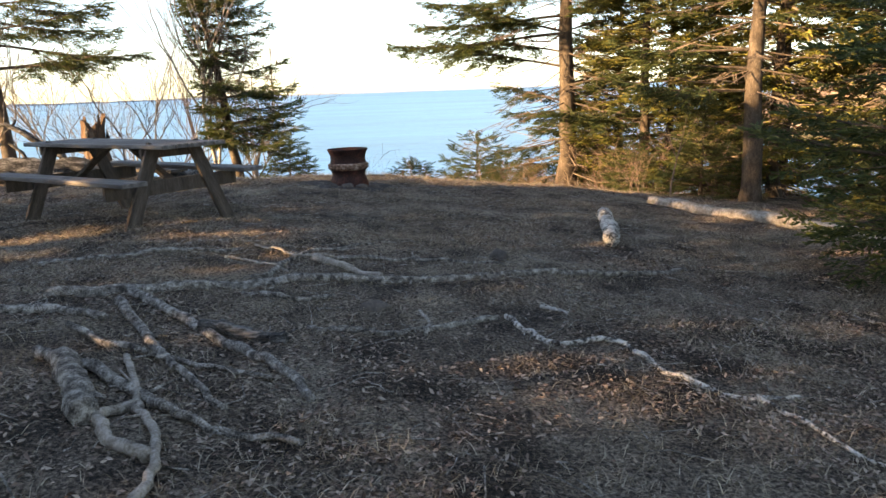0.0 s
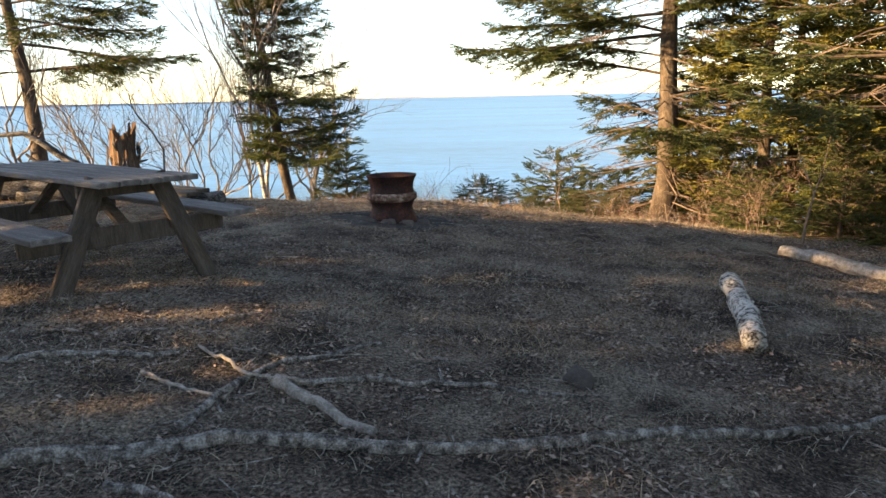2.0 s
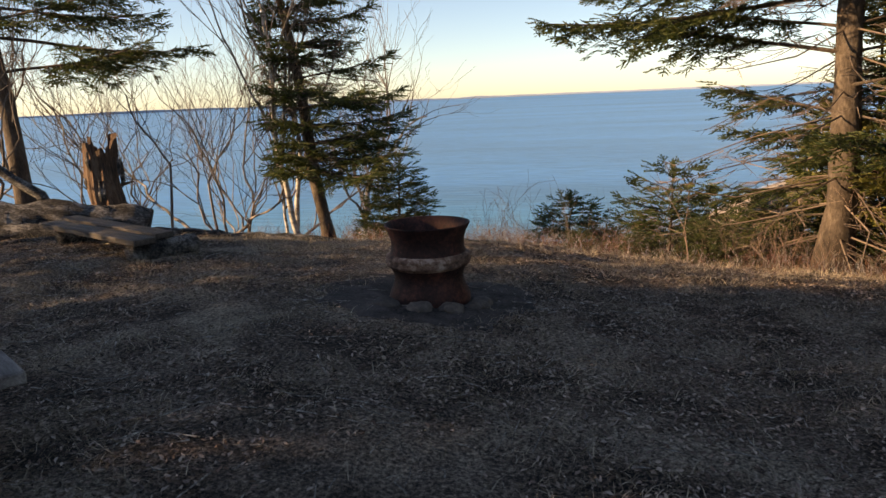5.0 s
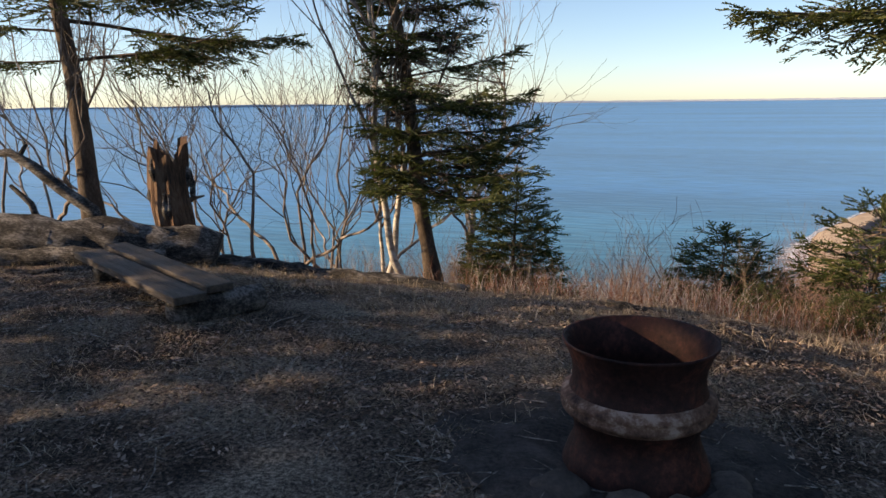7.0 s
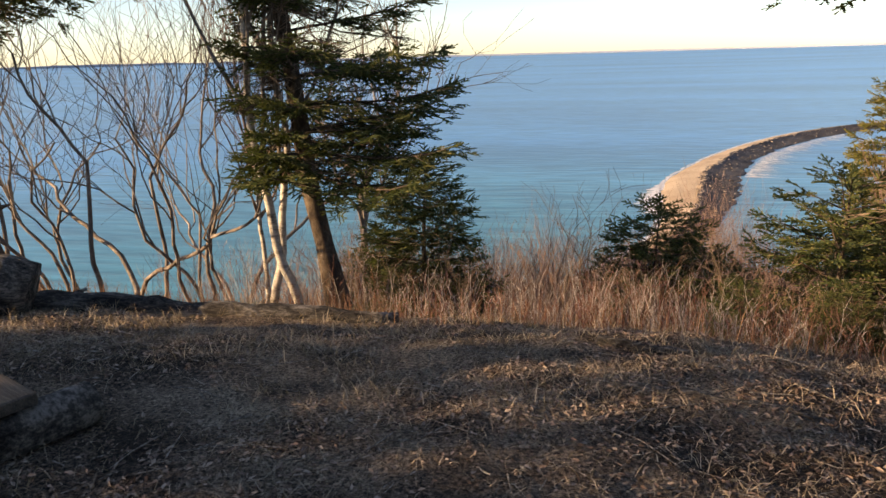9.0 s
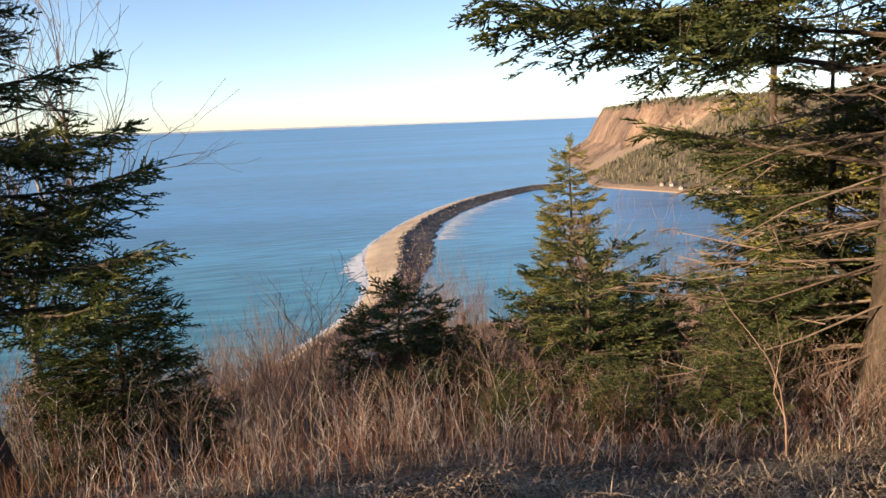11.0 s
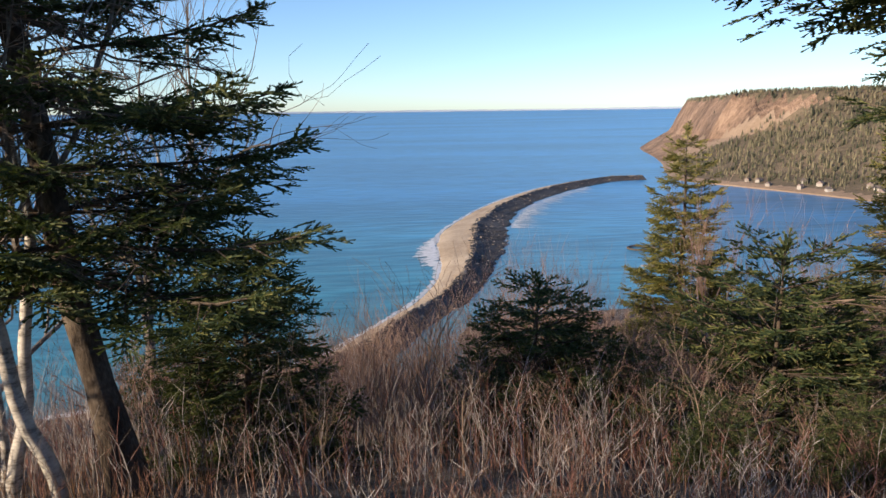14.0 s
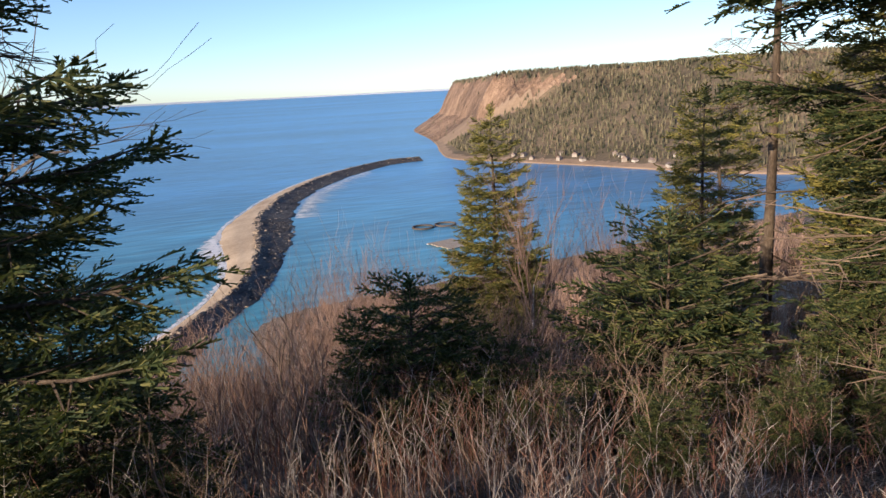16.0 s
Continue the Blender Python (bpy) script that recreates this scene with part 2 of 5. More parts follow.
def empty(name, m, label, category, group=""):
    e = new(name)
    e.empty_display_size = 0.2
    e.matrix_basis = m
    return tagged(e, label, category, group)


class Soup:
    """Collects tubes and templates into one mesh."""

    def __init__(self):
        self.v, self.f, self.n = [], [], 0

    def add(self, v, f):
        self.v.append(np.asarray(v, float))
        self.f.extend([[i + self.n for i in q] for q in f])
        self.n += len(v)

    def tube(self, pts, radii, sides=5, cap=True):
        pts = np.asarray(pts, float)
        k = len(pts)
        tan = np.gradient(pts, axis=0)
        tan /= np.linalg.norm(tan, axis=1)[:, None] + 1e-9
        ref = np.array([0.0, 0, 1]) if abs(tan[0][2]) < 0.8 else np.array([1.0, 0, 0])
        a = np.cross(tan, ref)
        a /= np.linalg.norm(a, axis=1)[:, None] + 1e-9
        b = np.cross(tan, a)
        ang = np.linspace(0, 2 * np.pi, sides, endpoint=False)
        r = np.asarray(radii, float)
        if r.ndim == 1:
            r = r[:, None] * np.ones((1, sides))
        ring = pts[:, None] + r[:, :, None] * (a[:, None] * np.cos(ang)[None, :, None] + b[:, None] * np.sin(ang)[None, :, None])
        f = []
        for i in range(k - 1):
            for j in range(sides):
                q = (j + 1) % sides
                f.append([i * sides + j, i * sides + q, (i + 1) * sides + q, (i + 1) * sides + j])
        if cap:
            f.append(list(range(sides))[::-1])
            f.append([(k - 1) * sides + j for j in range(sides)])
        self.add(ring.reshape(-1, 3), f)

    def scatter(self, tv, tf, pos, dirs, ups, size):
        """Copies of a template (x along dirs, z along ups) at many places."""
        pos, dirs, ups = (np.asarray(q, float) for q in (pos, dirs, ups))
        size = np.asarray(size, float)
        if len(pos) == 0:
            return
        x = dirs / (np.linalg.norm(dirs, axis=1)[:, None] + 1e-9)
        y = np.cross(ups, x)
        y /= np.linalg.norm(y, axis=1)[:, None] + 1e-9
        z = np.cross(x, y)
        if size.ndim == 1:
            size = np.stack([size] * 3, 1)
        tv = np.asarray(tv, float)
        loc = tv[None] * size[:, None]
        w = pos[:, None] + loc[..., :1] * x[:, None] + loc[..., 1:2] * y[:, None] + loc[..., 2:] * z[:, None]
        k = len(tv)
        base = self.n
        self.v.append(w.reshape(-1, 3))
        tfa = [np.asarray(q) for q in tf]
        off = np.arange(len(pos)) * k + base
        for q in tfa:
            self.f.extend((off[:, None] + q[None]).tolist())
        self.n += len(pos) * k

    def build(self, name, mat, parent=None, smooth=False, label=""):
        return mesh_object(name, np.concatenate(self.v), self.f, mat, parent, smooth, label)


# ---- ground shape ----
def softplus(v):
    return np.log1p(np.exp(-np.abs(v))) + np.maximum(v, 0)


def bumps(x, y):
    return (0.035 * np.sin(1.3 * x + 0.7 * y) * np.sin(0.9 * y - 0.4 * x + 1) + 0.018 * np.sin(3.1 * x - 1.7 * y + 2) * np.sin(2.6 * y + 1.1 * x)
            + 0.012 * np.sin(7.3 * x + 3.1 * y) * np.sin(6.1 * y - 2.3 * x + 0.5) + 0.012 * np.sin(13.7 * x - 6 * y + np.sin(5 * y)) * np.sin(14.3 * y + 5 * x + np.sin(4 * x)))


def ground(x, y):
    x, y = np.asarray(x, float), np.asarray(y, float)
    edge = 13.9 + np.minimum(0.012 * (x + 2) ** 2, 0.15 * np.abs(x + 2))
    z = -1.2 - 0.11 * np.minimum(softplus((x + 1.7) * 1.5) / 1.5, 12) - 0.02 * (np.clip(y, -20, 40) - 7)
    d = y - edge
    z = z - 0.44 * softplus(d * 1.3) / 1.3
    z = z + bumps(x, y) + np.clip(d / 30, 0, 1) * 1.2 * np.sin(0.11 * x + 1) * np.sin(0.09 * y)
    low = -70 + np.clip(np.minimum(np.maximum(255 + 0.08 * (x - 150) - y, x - 440), x - 30) * 0.06, -6, 5)
    z = np.where((y > 60), np.maximum(z, np.where(y < 470, low, -76)), z)
    return np.maximum(z, -76)


def gz(x, y):
    return float(ground(x, y))


def graded(a, b, step, far_lo, far_hi, growth=1.18):
    mid = list(np.arange(a, b + step / 2, step))
    s, v, hi = step, mid[-1], []
    while v < far_hi:
        s *= growth
        v += s
        hi.append(v)
    s, v, lo = step, mid[0], []
    while v > far_lo:
        s *= growth
        v -= s
        lo.append(v)
    return np.array(lo[::-1] + mid + hi)


def grid_faces(nx, ny):
    i, j = np.meshgrid(np.arange(nx - 1), np.arange(ny - 1), indexing="ij")
    a = (i * ny + j).ravel()
    return np.stack([a, a + ny, a + ny + 1, a + 1], 1)


def build_ground():
    xs = graded(-8, 6, 0.11, -4500, 4500, 1.14)
    ys = graded(0.5, 15.5, 0.11, -4500, 900, 1.12)
    gx, gy = np.meshgrid(xs, ys, indexing="ij")
    v = np.stack([gx, gy, ground(gx, gy)], -1).reshape(-1, 3)
    ob = mesh_object("ground", v, grid_faces(len(xs), len(ys)), M_SOIL, smooth=True)
    tagged(ob, "shaded clifftop ground of dry grass, soil and leaf litter", "ground", kind="structure")


def build_sea():
    rings = [0.0] + list(np.geomspace(40, 4850, 60))
    sides = 160
    v = [(0, 0, -70.0)]
    for r in rings[1:]:
        z = -70.0 + max(0.0, (r - 1200) / 3650) ** 1.5 * 69.0
        for k in range(sides):
            a = 2 * math.pi * k / sides
            v.append((r * math.cos(a), r * math.sin(a), z))
    f = [[0, 1 + k, 1 + (k + 1) % sides] for k in range(sides)]
    for i in range(len(rings) - 2):
        for k in range(sides):
            a, b = 1 + i * sides + k, 1 + i * sides + (k + 1) % sides
            f.append([a, a + sides, b + sides, b])
    tagged(mesh_object("water", v, f, M_SEA, smooth=True), "calm blue sea with small wind ripples", "sea", kind="structure")


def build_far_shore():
    # low land strip; its haze comes only from the material colour
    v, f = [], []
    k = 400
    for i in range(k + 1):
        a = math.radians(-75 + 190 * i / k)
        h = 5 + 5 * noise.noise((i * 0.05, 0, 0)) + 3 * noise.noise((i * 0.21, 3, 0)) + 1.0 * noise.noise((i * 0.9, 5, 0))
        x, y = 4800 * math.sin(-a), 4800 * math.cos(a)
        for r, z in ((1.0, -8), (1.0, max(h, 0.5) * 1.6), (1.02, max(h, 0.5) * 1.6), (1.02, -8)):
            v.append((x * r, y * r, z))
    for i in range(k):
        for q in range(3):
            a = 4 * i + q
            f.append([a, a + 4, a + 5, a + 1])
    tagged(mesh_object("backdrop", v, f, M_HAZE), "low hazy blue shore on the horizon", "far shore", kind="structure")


def catmull(ctrl, n):
    c = np.asarray(ctrl, float)
    c = np.vstack([2 * c[0] - c[1], c, 2 * c[-1] - c[-2]])
    out = []
    for i in range(1, len(c) - 2):
        for t in np.linspace(0, 1, n, endpoint=False):
            p0, p1, p2, p3 = c[i - 1], c[i], c[i + 1], c[i + 2]
            out.append(0.5 * (2 * p1 + (p2 - p0) * t + (2 * p0 - 5 * p1 + 4 * p2 - p3) * t * t + (3 * p1 - p0 - 3 * p2 + p3) * t ** 3))
    out.append(c[-2])
    return np.array(out)


SPIT_SEA = [(-110, 168), (-60, 188), (-15, 213), (1, 236), (24, 277), (38, 324), (46, 393), (61, 449), (113, 560), (184, 664), (262, 728), (300, 728)]
SPIT_BAY = [(-100, 130), (-48, 166), (4, 206), (23, 241), (46, 280), (67, 338), (86, 397), (98, 450), (135, 540), (196, 628), (258, 690), (297, 700)]


SURF_AT = 157


def build_spit():
    a, b = catmull(SPIT_SEA, 28), catmull(SPIT_BAY, 28)
    knots = np.array([-0.12, 0.0, 0.08, 0.2, 0.32, 0.44, 0.52, 0.6, 0.7, 0.8, 0.9, 1.0, 1.1])
    rise = np.array([-3.0, 0.1, 1.0, 2.0, 2.6, 3.4, 3.6, 2.6, 1.8, 1.2, 0.7, 0.1, -3.0])
    us = np.linspace(-0.12, 1.1, 32)
    hs = np.interp(us, knots, rise)
    v = []
    for i in range(len(a)):
        for u, h in zip(us, hs):
            wob = (0.09 * noise.noise((i * 0.11, 0, 0)) + 0.09 * noise.noise((i * 0.37, 4, 0))) * max(0.12, min(1, (u - 0.45) * 2)) + 0.02 * noise.noise((i * 0.5, u * 7, 0))
            p = a[i] + (b[i] - a[i]) * (u + wob)
            v.append((p[0], p[1], -70 + h + (0.9 * noise.noise((i * 0.5, u * 12, 3)) + 0.5 * noise.noise((i * 1.3, u * 31, 5))) * (1 if 0.46 < u < 0.95 else 0.08)))
    k = len(us)
    f = grid_faces(len(a), k)
    ob = mesh_object("shingle_spit", v, f, M_SAND, smooth=True)
    ob.data.materials.append(M_SHINGLE)
    for p in ob.data.polygons:
        p.material_index = 1 if (p.index % (k - 1)) >= 15 + noise.noise((p.index // (k - 1) * 0.17, 0, 0)) * 3 + noise.noise((p.index * 0.7, 2, 0)) * 2.5 else 0
    tagged(ob, "curved shingle spit with pale sand and dark wet stones", "spit", kind="structure")
    # foam along the seaward edge
    s = Soup()
    rng = random.Random(4)
    for i in range(20, len(a) - 8):
        p, q = a[i], a[i + 1]
        for j in range(5):
            c = p + (q - p) * (j / 5)
            out = (a[i] - b[i]) / np.linalg.norm(a[i] - b[i])
            w = rng.uniform(0.2, 1.6) ** 1.4 * (1 + 4.5 * math.exp(-((i - SURF_AT) / 14) ** 2))
            dd = (q - p) / np.linalg.norm(q - p) * rng.uniform(1, 4)
            o = out * rng.uniform(-0.4, 1.4) * (1 + 2.5 * math.exp(-((i - SURF_AT) / 14) ** 2))
            quad = [c + o - dd / 2, c + o + dd / 2, c + o + out * w + dd * 0.3, c + o + out * w - dd * 0.3]
            s.add([(x[0], x[1], -69.75 + 0.012 * j) for x in quad], [[0, 1, 2, 3]])
    tagged(s.build("surf_foam", M_FOAM), "white surf breaking along the shingle spit", "surf", kind="stuff")
    # boulders and bleached drift logs strewn along the ridge and the bay side
    nr = np.random.RandomState(14)
    rock_v = [(1, 0, 0), (-0.9, 0.2, 0), (0.1, 0.9, 0.1), (-0.2, -1, 0), (0.1, 0.1, 0.8), (0, 0, -0.6)]
    rock_f = [(0, 2, 4), (2, 1, 4), (1, 3, 4), (3, 0, 4), (2, 0, 5), (1, 2, 5), (3, 1, 5), (0, 3, 5)]
    for name, mat, count, lo, hi, size, label, category in (("shingle_boulders", M_SHINGLE, 3000, 0.46, 1.04, (0.2, 0.9), "dark boulders strewn along the shingle spit", "boulders"), ("pale_boulders", M_SAND, 1000, 0.45, 1.0, (0.2, 0.9), "pale stones and drift strewn along the shingle spit", "boulders")):
        fi = nr.uniform(14, len(a) - 2, count)
        ii = fi.astype(int)
        u = nr.uniform(lo, hi, count) if mat is M_SHINGLE else np.where(nr.uniform(0, 1, count) < 0.7, nr.normal(0.5, 0.03, count), nr.uniform(lo, hi, count))
        fr = (fi - ii)[:, None]
        pa, pb = a[ii] * (1 - fr) + a[ii + 1] * fr, b[ii] * (1 - fr) + b[ii + 1] * fr
        pos = pa + (pb - pa) * u[:, None]
        z = -70 + np.interp(u, us, hs)
        sz = nr.uniform(0, 1, count) ** 2 * (size[1] - size[0]) + size[0]
        ang = nr.uniform(0, 6.283, count)
        sp = Soup()
        sp.scatter(rock_v, rock_f, np.column_stack([pos, z]), np.column_stack([np.cos(ang), np.sin(ang), 0 * ang]), np.tile((0, 0, 1.0), (count, 1)), np.column_stack([sz * nr.uniform(0.8, 2.2, count), sz, sz * 0.7]))
        tagged(sp.build(name, mat), label, category, kind="stuff")
    # pale ripples of shallow water fanning out from the bay side
    s = Soup()
    for i in range(190, 262):
        out = (b[i] - a[i]) / np.linalg.norm(b[i] - a[i])
        along = (a[i + 1] - a[i]) / np.linalg.norm(a[i + 1] - a[i])
        for j in range(3):
            c = b[i] + out * rng.uniform(1, 5) + along * rng.uniform(-1, 1)
            le, w = rng.uniform(4, 26) * rng.random() + 3, rng.uniform(0.25, 0.8)
            d = out + along * rng.uniform(-0.5, 0.1)
            quad = [c - along * w, c + along * w, c + d * le * 0.6 + along * w * 0.8, c + d * le, c + d * le * 0.5 - along * w]
            s.add([(x[0], x[1], -69.9 + 0.01 * j) for x in quad], [[0, 1, 2, 3, 4]])
    tagged(s.build("shallow_ripples", M_FOAM), "pale ripples lying over the shallows of the bay", "ripples", kind="stuff")


CAPE_SHORE = [(640, 1500), (560, 1340), (511, 1233), (450, 1040), (400, 900), (352, 785), (322, 690), (345, 612), (372, 530), (392, 455), (430, 370), (520, 280)]


def cape_height(i, u, n):
    s = i / n
    cliff = max(0.0, min(1.0, (0.52 - s) / 0.14))
    top = 84 + 10 * (s - 0.2) + 2.5 * noise.noise((s * 14, u * 0.004, 0))
    run = 75 * cliff + (1 - cliff) * (210 + 60 * s)
    run *= 1 + 0.12 * noise.noise((s * 22, 1, 0))
    t = (u - 12) / run
    if t <= 0:
        return 3.0 * max(u, 0) / 12
    if t >= 1:
        return top + min((u - 12 - run) * 0.012, 12)
    steep = 0.55 * t + (0.45 * max(0, (t - 0.62) / 0.38) ** 0.7) * 1.0
    slope = t ** 1.15
    return 3 + (top - 3) * (cliff * min(steep, 1) + (1 - cliff) * slope)


def wood_edge(s):
    """Height up to which the woods climb at a stretch of the headland."""
    return max(-5.0, (s - 0.40) / 0.075 * 84)


def build_cape():
    shore = catmull(CAPE_SHORE, 14)
    n = len(shore)
    tan = np.gradient(shore, axis=0)
    nor = np.stack([-tan[:, 1], tan[:, 0]], 1)
    for _ in range(60):
        nor[1:-1] = (nor[:-2] + nor[1:-1] + nor[2:]) / 3
    nor /= np.linalg.norm(nor, axis=1)[:, None]
    nor = nor * 0.3 + np.array([1.0, -0.05])
    nor /= np.linalg.norm(nor, axis=1)[:, None]
    us = np.concatenate([[-15], np.arange(0, 110, 4.5), np.arange(110, 330, 14), np.geomspace(330, 1500, 10)])
    v = np.zeros((n, len(us), 3))
    for i in range(n):
        for j, u in enumerate(us):
            crag = (5.5 * noise.noise((i * 0.9, u * 0.02, 9)) + 3.5 * noise.noise((i * 2.1, u * 0.03, 4))) if 10 < u < 110 else 0
            h = cape_height(i, u + crag, n) if u > 0 else -4
            p = shore[i] + nor[i] * (u + (crag if u < 100 else 0))
            v[i, j] = (p[0], p[1], -70 + h)
    f = grid_faces(n, len(us))
    ob = mesh_object("headland", v.reshape(-1, 3), f, M_ROCK, smooth=False)
    ob.data.materials.append(M_TALUS)
    ob.data.materials.append(M_FOREST)
    for p in ob.data.polygons:
        i, j = divmod(p.index, len(us) - 1)
        s, u = i / n, us[j + 1]
        h = p.center.z + 70
        nn = noise.noise((p.center.x * 0.02, p.center.y * 0.02, p.center.z * 0.03))
        edge = wood_edge(s) + 10 * nn
        if edge < h < 80 + 6 * nn:
            p.material_index = 1 if h < edge + 34 + 12 * nn and s > 0.33 and h < 66 + 10 * nn else 0
        else:
            p.material_index = 2 if h > 3.5 else 1
    tagged(ob, "steep headland with red cliffs, scree and forested slopes", "headland", kind="structure")
    # conifers on the headland
    rng = random.Random(11)
    pos, size = [], []
    while len(pos) < 18000:
        i = rng.randrange(20, n - 1)
        u = rng.uniform(14, 420) ** 1.0
        s = i / n
        h = cape_height(i, u, n)
        nn = noise.noise((i * 0.4, u * 0.03, 2))
        if wood_edge(s) + 16 * nn + rng.gauss(0, 4) < h < 80 and rng.random() > 0.02:
            continue
        if h < 5 or nn < -0.42:
            continue
        fr = rng.random()
        q = shore[i] * (1 - fr) + shore[i + 1] * fr + nor[i] * u
        pos.append((q[0], q[1], -70.6 + h))
        size.append(rng.uniform(2.8, 6.5))
    pos, size = np.array(pos), np.array(size)
    cone_v, cone_f = [(1, 0, 0)], []
    for k in range(5):
        a = 2 * math.pi * k / 5
        cone_v.append((0.0, 0.2 * math.cos(a), 0.2 * math.sin(a)))
        cone_f.append((0, 1 + k, 1 + (k + 1) % 5))
    sp = Soup()
    up = np.tile((0.0, 0, 1), (len(pos), 1)) + np.random.RandomState(3).normal(0, 0.05, (len(pos), 3))
    sp.scatter(cone_v, cone_f, pos, up, np.random.RandomState(5).normal(0, 1, (len(pos), 3)), np.stack([size, size * np.random.RandomState(6).uniform(0.7, 1.4, len(pos)), size], 1))
    tagged(sp.build("far_conifers", M_FARTREE), "dark conifer woods covering the headland", "trees", kind="stuff")
    # cottages along the bay shore
    def cottage(p, turn, w, d, h):
        e = empty("cottage", pose(p[0], p[1], p[2], 0, 0, turn), "small pale cottage by the bay shore", "house", "cottages along the bay")
        bm = bmesh.new()
        bmesh.ops.create_cube(bm, size=1, matrix=Matrix.LocRotScale((0, 0, h / 2), None, (w, d, h)))
        part("wall", bm, M_HOUSE, e)
        bm = bmesh.new()
        vs = [bm.verts.new(c) for c in ((-w * .55, -d * .6, h), (w * .55, -d * .6, h), (w * .55, d * .6, h), (-w * .55, d * .6, h), (-w * .55, 0, h + d * .45), (w * .55, 0, h + d * .45))]
        for q in ((0, 1, 5, 4), (2, 3, 4, 5), (0, 4, 3), (1, 2, 5), (0, 3, 2, 1)):
            bm.faces.new([vs[k] for k in q])
        part("roof", bm, M_ROOF, e, "dark pitched roof")
        for sx in (-0.25, 0.25):
            bm = bmesh.new()
            bmesh.ops.create_cube(bm, size=1, matrix=Matrix.LocRotScale((sx * w, -d / 2 - 0.02, h * 0.55), None, (w * 0.16, 0.1, h * 0.35)))
            part("window", bm, M_ASH, e)
    rng = random.Random(8)
    for k in range(16):
        i = int(n * (0.62 + 0.24 * k / 16)) + rng.randrange(0, 2)
        u = rng.uniform(9, 34)
        q = shore[i] + nor[i] * u
        cottage((q[0], q[1], -70 + cape_height(i, u, n) - 0.5), rng.uniform(20, 90), rng.uniform(4, 6.5), rng.uniform(3.5, 5), rng.uniform(2.0, 3.0))


def bay_raft():
    e = empty("wooden_raft", pose(137.0, 309.0, -69.95, 0, 0, 12), "floating raft of pale timbers moored in the bay", "raft")
    for k in range(7):
        bm = bmesh.new()
        bmesh.ops.create_cube(bm, size=1, matrix=Matrix.LocRotScale((0, (k - 3) * 2.5, 0.6), None, (15 - 0.6 * (k % 3), 1.5, 0.5)))
        part("timber", bm, M_PALEWOOD, e)
    for x in (-5, 5):
        bm = bmesh.new()
        bmesh.ops.create_cube(bm, size=1, matrix=Matrix.LocRotScale((x, 0, 0.15), None, (1.0, 17, 0.5)))
        part("float_beam", bm, M_LEG, e)


def bay_pen():
    e = empty("floating_pen", pose(151.0, 357.0, -70.0), "dark floating ring pen on the bay", "pen")
    for cx in (-6.5, 6.5):
        s = Soup()
        ang = np.linspace(0, 2 * np.pi, 25)
        s.tube(np.stack([cx + 5.5 * np.cos(ang), 5.5 * np.sin(ang), 0.35 + 0 * ang], 1), 0.55 + 0 * ang, 6)
        s.build("ring", M_LEG, e, smooth=True)


build_ground()
build_sea()
build_far_shore()
build_spit()
build_cape()
bay_raft()
bay_pen()


# ---- trees ----
def twig_spray(segs, width, strips):
    """A flat spruce twig: narrow needle-fringed shoots along a forking stem."""
    v, f = [], []
    for at, angle, length, lift in strips:
        c, q = math.cos(angle), math.sin(angle)
        for k in range(segs):
            a, b = length * k / segs, length * (k + 1) / segs
            w = width * (1 if k % 2 else 0.85) * (0.75 if k == segs - 1 else 1)
            for side, up in ((-1, 0.25), (1, 0.25), (0, 1.0)):
                tip = (b + 0.05, side * w, up * w + lift * b)
                n = len(v)
                for u, y, z in ((a - 0.03, 0, lift * a), (b + 0.02, 0, lift * b), tip):
                    v.append((at + u * c - y * q, u * q + y * c, z))
                f.append((n, n + 1, n + 2))
    return v, f


SHOOTS = ((0.0, 0.0, 1.0, 0.0), (0.08, 0.85, 0.55, -0.12), (0.24, -0.8, 0.55, 0.05), (0.42, 0.75, 0.45, 0.0), (0.58, -0.75, 0.36, -0.1))
SPRAY_V, SPRAY_F = twig_spray(2, 0.12, SHOOTS)
FINE_V, FINE_F = twig_spray(3, 0.09, SHOOTS)
COARSE_V, COARSE_F = twig_spray(1, 0.3, SHOOTS[:3])


def unit(v):
    return v / (np.linalg.norm(v) + 1e-9)


